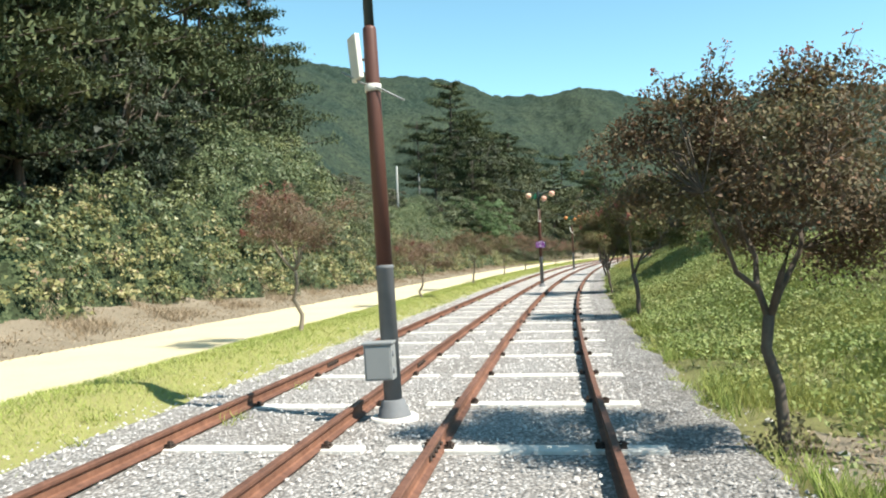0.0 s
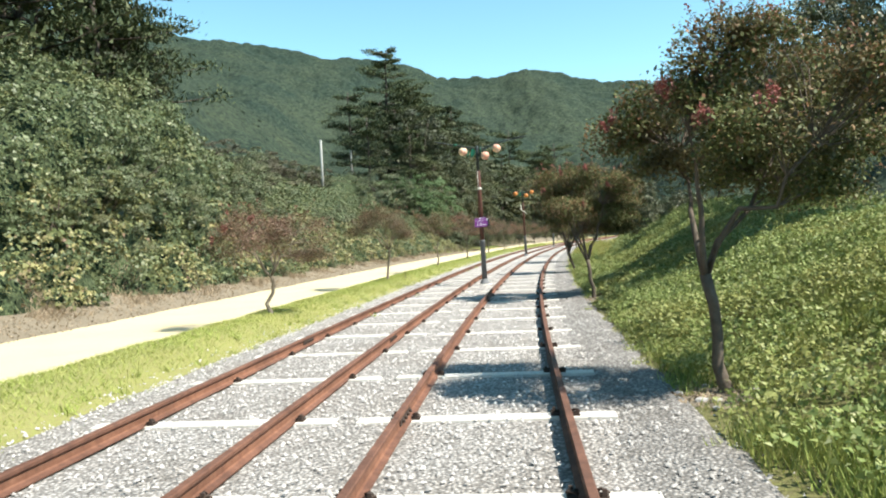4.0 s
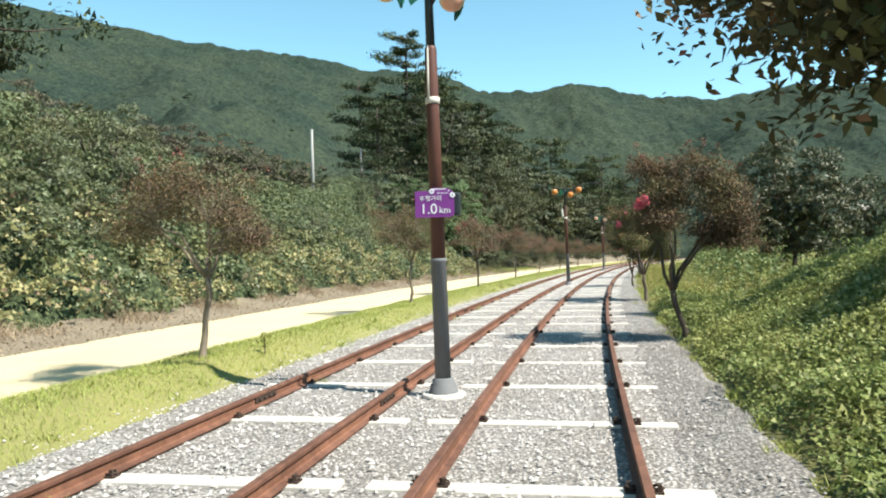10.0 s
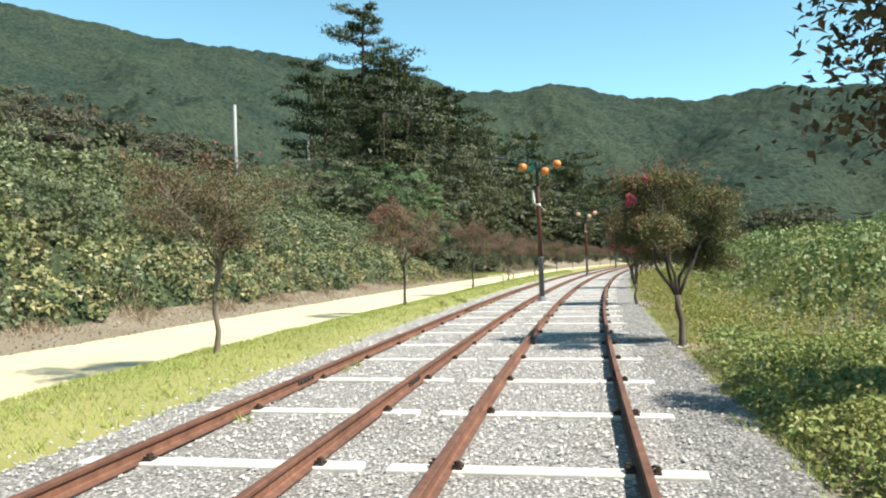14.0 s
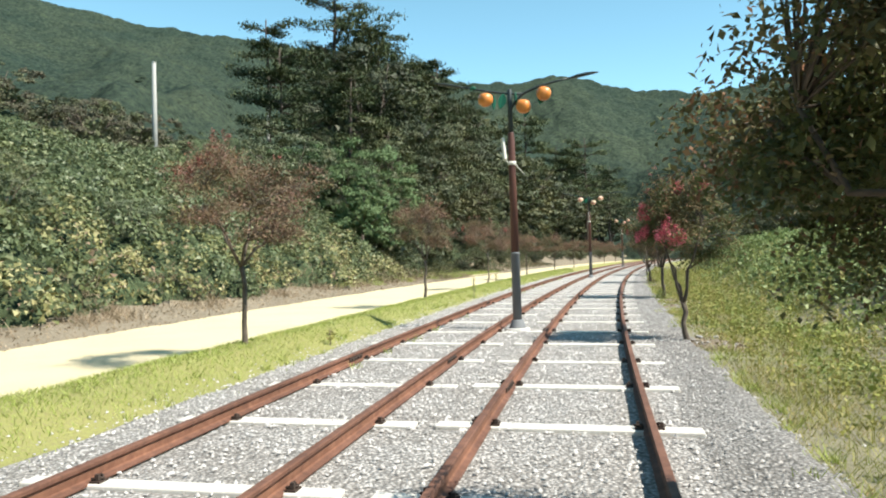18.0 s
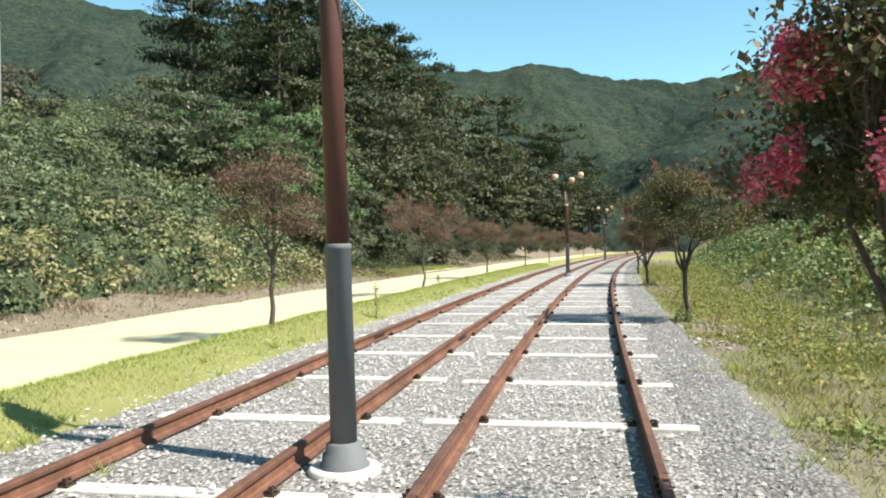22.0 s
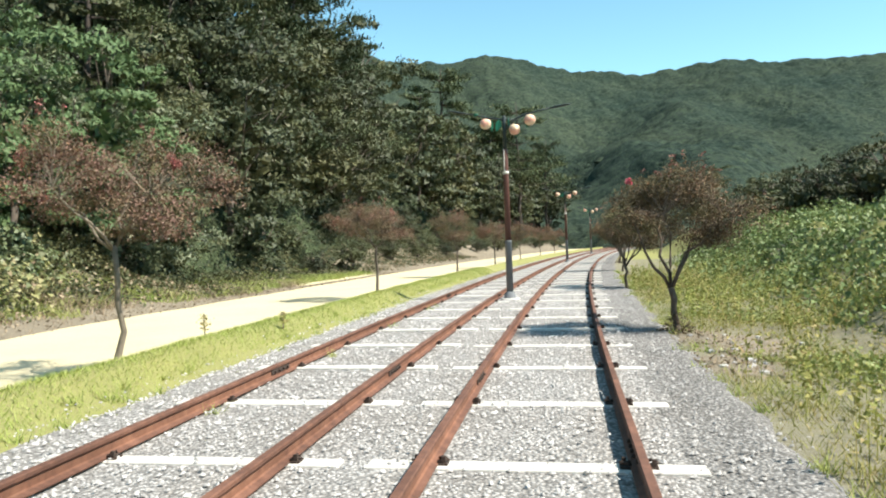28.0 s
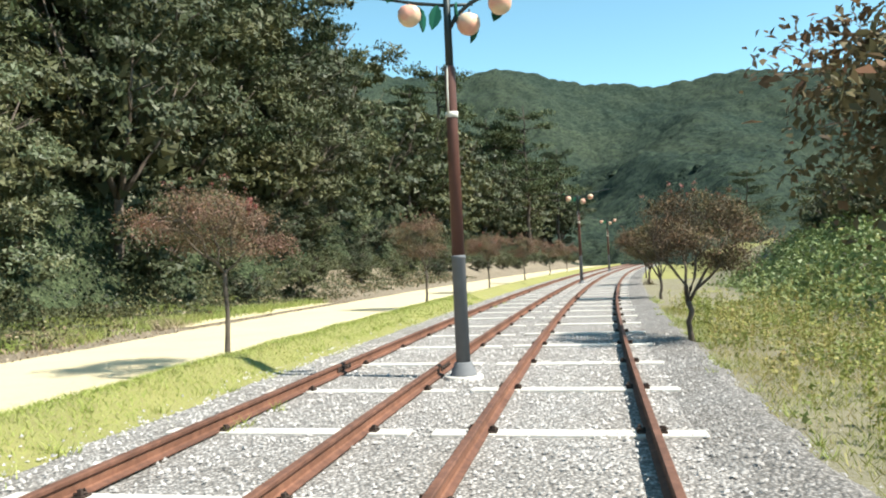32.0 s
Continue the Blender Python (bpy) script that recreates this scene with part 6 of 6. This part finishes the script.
# upright stalks with small leaves
n = 3600
y, u = scatter(n, 50, 122, 2.15, 7.4, rng)
ok = rng.random(n) < smooth(1.95, 2.5, u + 0.2 * lumps(y, u, 1.0, 1.0)) * (0.3 + 0.7 * smooth(-0.5, 0.4, lumps(y, u, 1.1, 7.0))) * grown(y, u)
y, u = y[ok], u[ok]
h = rng.uniform(0.28, 0.75, len(y))
foot = world_points(y, u, 0.0)
K = 22
f = rng.uniform(0.2, 1.0, (len(y), K))
p = foot[:, None, :] + np.stack([rng.normal(size=f.shape) * 0.035, rng.normal(size=f.shape) * 0.035, f * h[:, None]], -1)
tagged(new("upright_weeds", quads_of("upright_weeds", leaf_quads(p.reshape(-1, 3), 0.07, 0.3, 0.2, 0.5, rng, None, 0.0, 1.2, True), M_DRYWEED, 3)), "tall upright yellow-green weeds in the meadow", "weeds", kind="stuff")
tagged(new("weed_stalks", quads_of("weed_stalks", np.concatenate([blades(foot, 0.0, 0.0, rng) + np.array(((-0.006, 0, 0), (0.006, 0, 0), (0, 0, 0)))[None] + h[:, None, None] * np.array(((0, 0, 0), (0, 0, 0), (0.02, 0.02, 1.0)))[None]]), M_DRYWEED, 3)), "thin stalks of the tall meadow weeds", "weeds", kind="stuff")
# brush on the open slope before the far woods
y, u = scatter(110000, 84, 160, -16.5, -9.3, rng)
far_y = smooth(90, 98, y)
dens = far_y * smooth(-9.4, -10.6, u + 1.4 * smooth(110.0, 115.0, y) * (1 - smooth(126.0, 134.0, y)))
ok = rng.random(len(y)) < dens * (0.45 + 0.5 * smooth(-0.3, 0.4, lumps(y, u, 1.5, 6.0)))
hb = 0.15 + 0.35 * smooth(-9.4, -11.0, u) * (1 - smooth(108, 113, y)) + 0.9 * smooth(-11.5, -14.0, u) * np.clip(0.6 + lumps(y, u, 1.8, 1.5), 0.1, 1.6)
p = world_points(y + AHEAD, outward(u), 0.0)
p[:, 2] += hb * rng.uniform(0, 1, len(y)) ** 0.5
q = leaf_quads(p[ok], 0.13, 0.3, 0.2, 0.6, rng)
g = rng.random(len(q)) < 0.68 + 0.3 * smooth(-10.5, -13.0, u[ok])
tagged(new("slope_brush", quads_of("slope_brush", q[g], M_BROAD)), "low green brush at the foot of the woods", "brush", kind="stuff")
tagged(new("slope_litter", quads_of("slope_litter", q[~g], M_FALLEN)), "dry brown growth on the slope by the path", "brush", kind="stuff")
# weedy grass on the open slope before the far woods
y, u = scatter(70000, 86, 128, -13.5, -9.6, rng)
ok = rng.random(len(y)) < smooth(88.0, 94.0, y) * smooth(-9.5, -10.4, u + 0.4 * lumps(y, u, 1.4, 2.0)) * smooth(-0.5, 0.3, lumps(y, u, 1.7, 4.0))
tagged(new("slope_grass", quads_of("slope_grass", blades(world_points(y[ok] + AHEAD, outward(u[ok]), 0.0), 0.26, 0.02, rng, 0.7), M_BANKGRASS, 3)), "green weedy grass on the slope by the path", "grass", kind="stuff")
# fallen leaves on the verge
y, u = scatter(36000, -6, 130, -12.6, -8.95, rng)
ok = (y < 114.5) | (y > 127.5) | (u < -10.5) | (u > -9.4)
y, u = y[ok], u[ok]
p = world_points(y + AHEAD, outward(u), 0.03)
tagged(new("fallen_leaves", quads_of("fallen_leaves", leaf_quads(p, 0.065, 0.9, 0.15, 0.8, rng, None, 0.0, 1.2, True), M_FALLEN, 3)), "dry brown leaves fallen along the path", "leaf litter", kind="stuff")

# dry stems and twigs along the foot of the slope
y, u = scatter(60000, -4, 116, -11.6, -9.55, rng)
ok = rng.random(len(y)) < smooth(-9.5, -10.1, u + 0.3 * lumps(y, u, 1.6, 2.0)) * smooth(-0.25, 0.35, lumps(y, u, 1.3, 8.0))
p = world_points(y[ok] + AHEAD, outward(u[ok]), 0.0)
p[:, 2] += WIDER * np.maximum(mound(y[ok], u[ok]), 0.0) * 0.6
tagged(new("dry_stems", quads_of("dry_stems", blades(p, 0.3, 0.022, rng, 0.9), M_FALLEN, 3)), "brown dead stems along the foot of the vines", "dead stems", kind="stuff")

# ---- utility poles on the slope ----
for x, y, z0, z1 in ((-17.25, 104.0, 6.5, 14.0), (-17.85, 129.8, 7.0, 15.9)):
    e = tagged(group_at("utility_pole", pose(x, y, 0)), "pale concrete utility pole on the slope", "utility pole", "utility poles")
    part("shaft", turned(bmesh.new(), [(0.19, z0), (0.12, z1), (0.1, z1 + 0.02)], sides=12), M_POLE, e)
    part("cap", turned(bmesh.new(), [(0.13, z1 + 0.02), (0.13, z1 + 0.07), (0.03, z1 + 0.1)], sides=12), M_POLE, e)


# ---- broken concrete among the scrub ----
for y, u, w, h, turn in ((107.0, -26.6, 0.4, 0.3, 10), (108.6, -27.6, 0.5, 0.22, -20), (106.4, -28.2, 0.3, 0.35, 65)):
    bm = add_box(bmesh.new(), (-w / 2, -w * 0.35, -0.3), (w / 2, w * 0.35, h), 0.05)
    for v in bm.verts:
        v.co += Vector((math.sin(v.co.z * 7 + u) * 0.05, math.sin(v.co.x * 9 + y) * 0.05, math.sin(v.co.x * 5 + v.co.y * 4) * 0.06))
    me = bpy.data.meshes.new("concrete_block")
    bm.to_mesh(me)
    bm.free()
    me.materials.append(M_CONCRETE)
    ob = new("concrete_block", me)
    ground_here = float(land(np.array(y), np.array(u)) + WIDER * np.maximum(mound(np.array(y - AHEAD), np.array(inward(u))) * 0.8, 0.0))
    ob.matrix_world = Matrix.Translation(spot(y, u, ground_here - 0.6)) @ pose(0, 0, 0, 6, 4, turn)
    tagged(ob, "pale broken concrete block lying in the scrub", "concrete block", "broken concrete blocks on the slope")


# ---- small saplings in the grass strip ----
def build_sapling(seed, h, label):
    rng = np.random.default_rng(seed)
    e = tagged(group_at("sapling", pose(0, 0, 0)), label, "sapling", "saplings in the grass")
    bm = tube(bmesh.new(), [(0, 0, -0.03), (0.01, 0.0, h * 0.4), (-0.01, 0.01, h * 0.75), (0.015, 0, h)], [0.013, 0.011, 0.008, 0.004], 7)
    for z in (0.45, 0.6, 0.72, 0.85):
        a = rng.uniform(0, 6.28)
        tube(bm, [(0, 0, h * z), (math.cos(a) * 0.06, math.sin(a) * 0.06, h * z + 0.09)], [0.005, 0.002], 5)
    part("stem", bm, M_BARKPALE, e)
    p = np.stack([rng.normal(size=90) * 0.045, rng.normal(size=90) * 0.045, rng.uniform(0.3, 1.0, 90) * h], 1)
    child("leaves", quads_of("leaves", leaf_quads(p, 0.05, 0.3, 0.2, 0.55, rng), M_DRYWEED), e)
    return e


for seed, y, u, h in ((91, 85.6, -4.55, 0.85), (92, 97.9, -5.8, 0.4), (93, 99.0, -4.9, 0.3), (94, 44.6, -4.9, 0.35), (95, 71.0, -4.6, 0.3)):
    stand(build_sapling(seed, h, "thin sapling with sparse leaves in the mown grass"), y, u, 0, (1, 1, 1), first=True)
# tufts of weeds at the edges of the ballast and by the rails
rng = np.random.default_rng(97)
ty = rng.uniform(0, 125, 420)
side = rng.random(420)
tu = np.where(side < 0.45, rng.normal(-4.6, 0.14, 420), np.where(side < 0.93, rng.normal(2.02, 0.12, 420), R1 + 0.16))
p = np.repeat(world_points(ty, tu, 0.0), 26, 0)
p[:, :2] += rng.normal(size=(len(p), 2)) * 0.05
tagged(new("edge_tufts", quads_of("edge_tufts", blades(p, 0.13, 0.012, rng, 0.8), M_GRASS, 3)), "small grass tufts along the ballast edges", "grass", kind="stuff")

# bare soil, strewn stones and litter round the feet of the right-hand trees
rng = np.random.default_rng(103)
for k, (y0, u0, reach) in enumerate(BARE):
    n = 26
    ring = [(y0 + math.cos(6.2832 * i / n) * reach * 1.25 * (1 + 0.2 * math.sin(3.1 * i + k) + 0.12 * math.sin(7.3 * i)), u0 + math.sin(6.2832 * i / n) * reach * (1 + 0.18 * math.sin(2.3 * i + 2 * k))) for i in range(n)]
    yy = np.array([y0] + [y0 + (a - y0) * 0.55 for a, b in ring] + [a for a, b in ring])
    uu = np.array([u0] + [u0 + (b - u0) * 0.55 for a, b in ring] + [b for a, b in ring])
    v = world_points(yy, np.maximum(uu, 1.95), 0.03)
    v[1 + n:, 2] -= 0.035
    f = [(0, 1 + i, 1 + (i + 1) % n) for i in range(n)] + [(1 + i, 1 + n + i, 1 + n + (i + 1) % n, 1 + (i + 1) % n) for i in range(n)]
    tagged(new("soil_patch", mesh_of("soil_patch", v, f, M_LITTER, True)), "bare brown soil at the foot of a tree", "soil", kind="structure")
    m = int(420 * reach)
    q = world_points(y0 + rng.normal(size=m) * reach * 0.6, np.maximum(u0 + rng.normal(size=m) * reach * 0.5, 1.9), 0.04)
    tagged(new("strewn_leaves", quads_of("strewn_leaves", leaf_quads(q, 0.05, 0.9, 0.15, 0.8, rng, None, 0.0, 1.2, True), M_FALLEN, 3)), "dry leaves strewn over the soil under a tree", "leaf litter", kind="stuff")
    for i in range(int(15 * reach)):
        bm = bmesh.new()
        bmesh.ops.create_icosphere(bm, subdivisions=1, radius=1.0)
        for w in bm.verts:
            w.co *= 1 + rng.uniform(-0.22, 0.22)
        at = world_points(np.array([y0 + rng.normal() * reach * 0.7]), np.array([max(u0 + rng.normal() * reach * 0.45, 1.95)]), 0.035)[0]
        r = rng.uniform(0.022, 0.06)
        me = bpy.data.meshes.new("stone")
        bm.to_mesh(me)
        bm.free()
        me.materials.append(M_STONEDIRTY)
        ob = new("stone", me)
        ob.matrix_world = Matrix.Translation(at) @ pose(0, 0, 0, 0, 0, rng.uniform(0, 360)) @ Matrix.Diagonal((r * 1.3, r, r * 0.65, 1))
        tagged(ob, "grey-brown angular stone lying on bare soil", "stone", "stones beside the ballast")
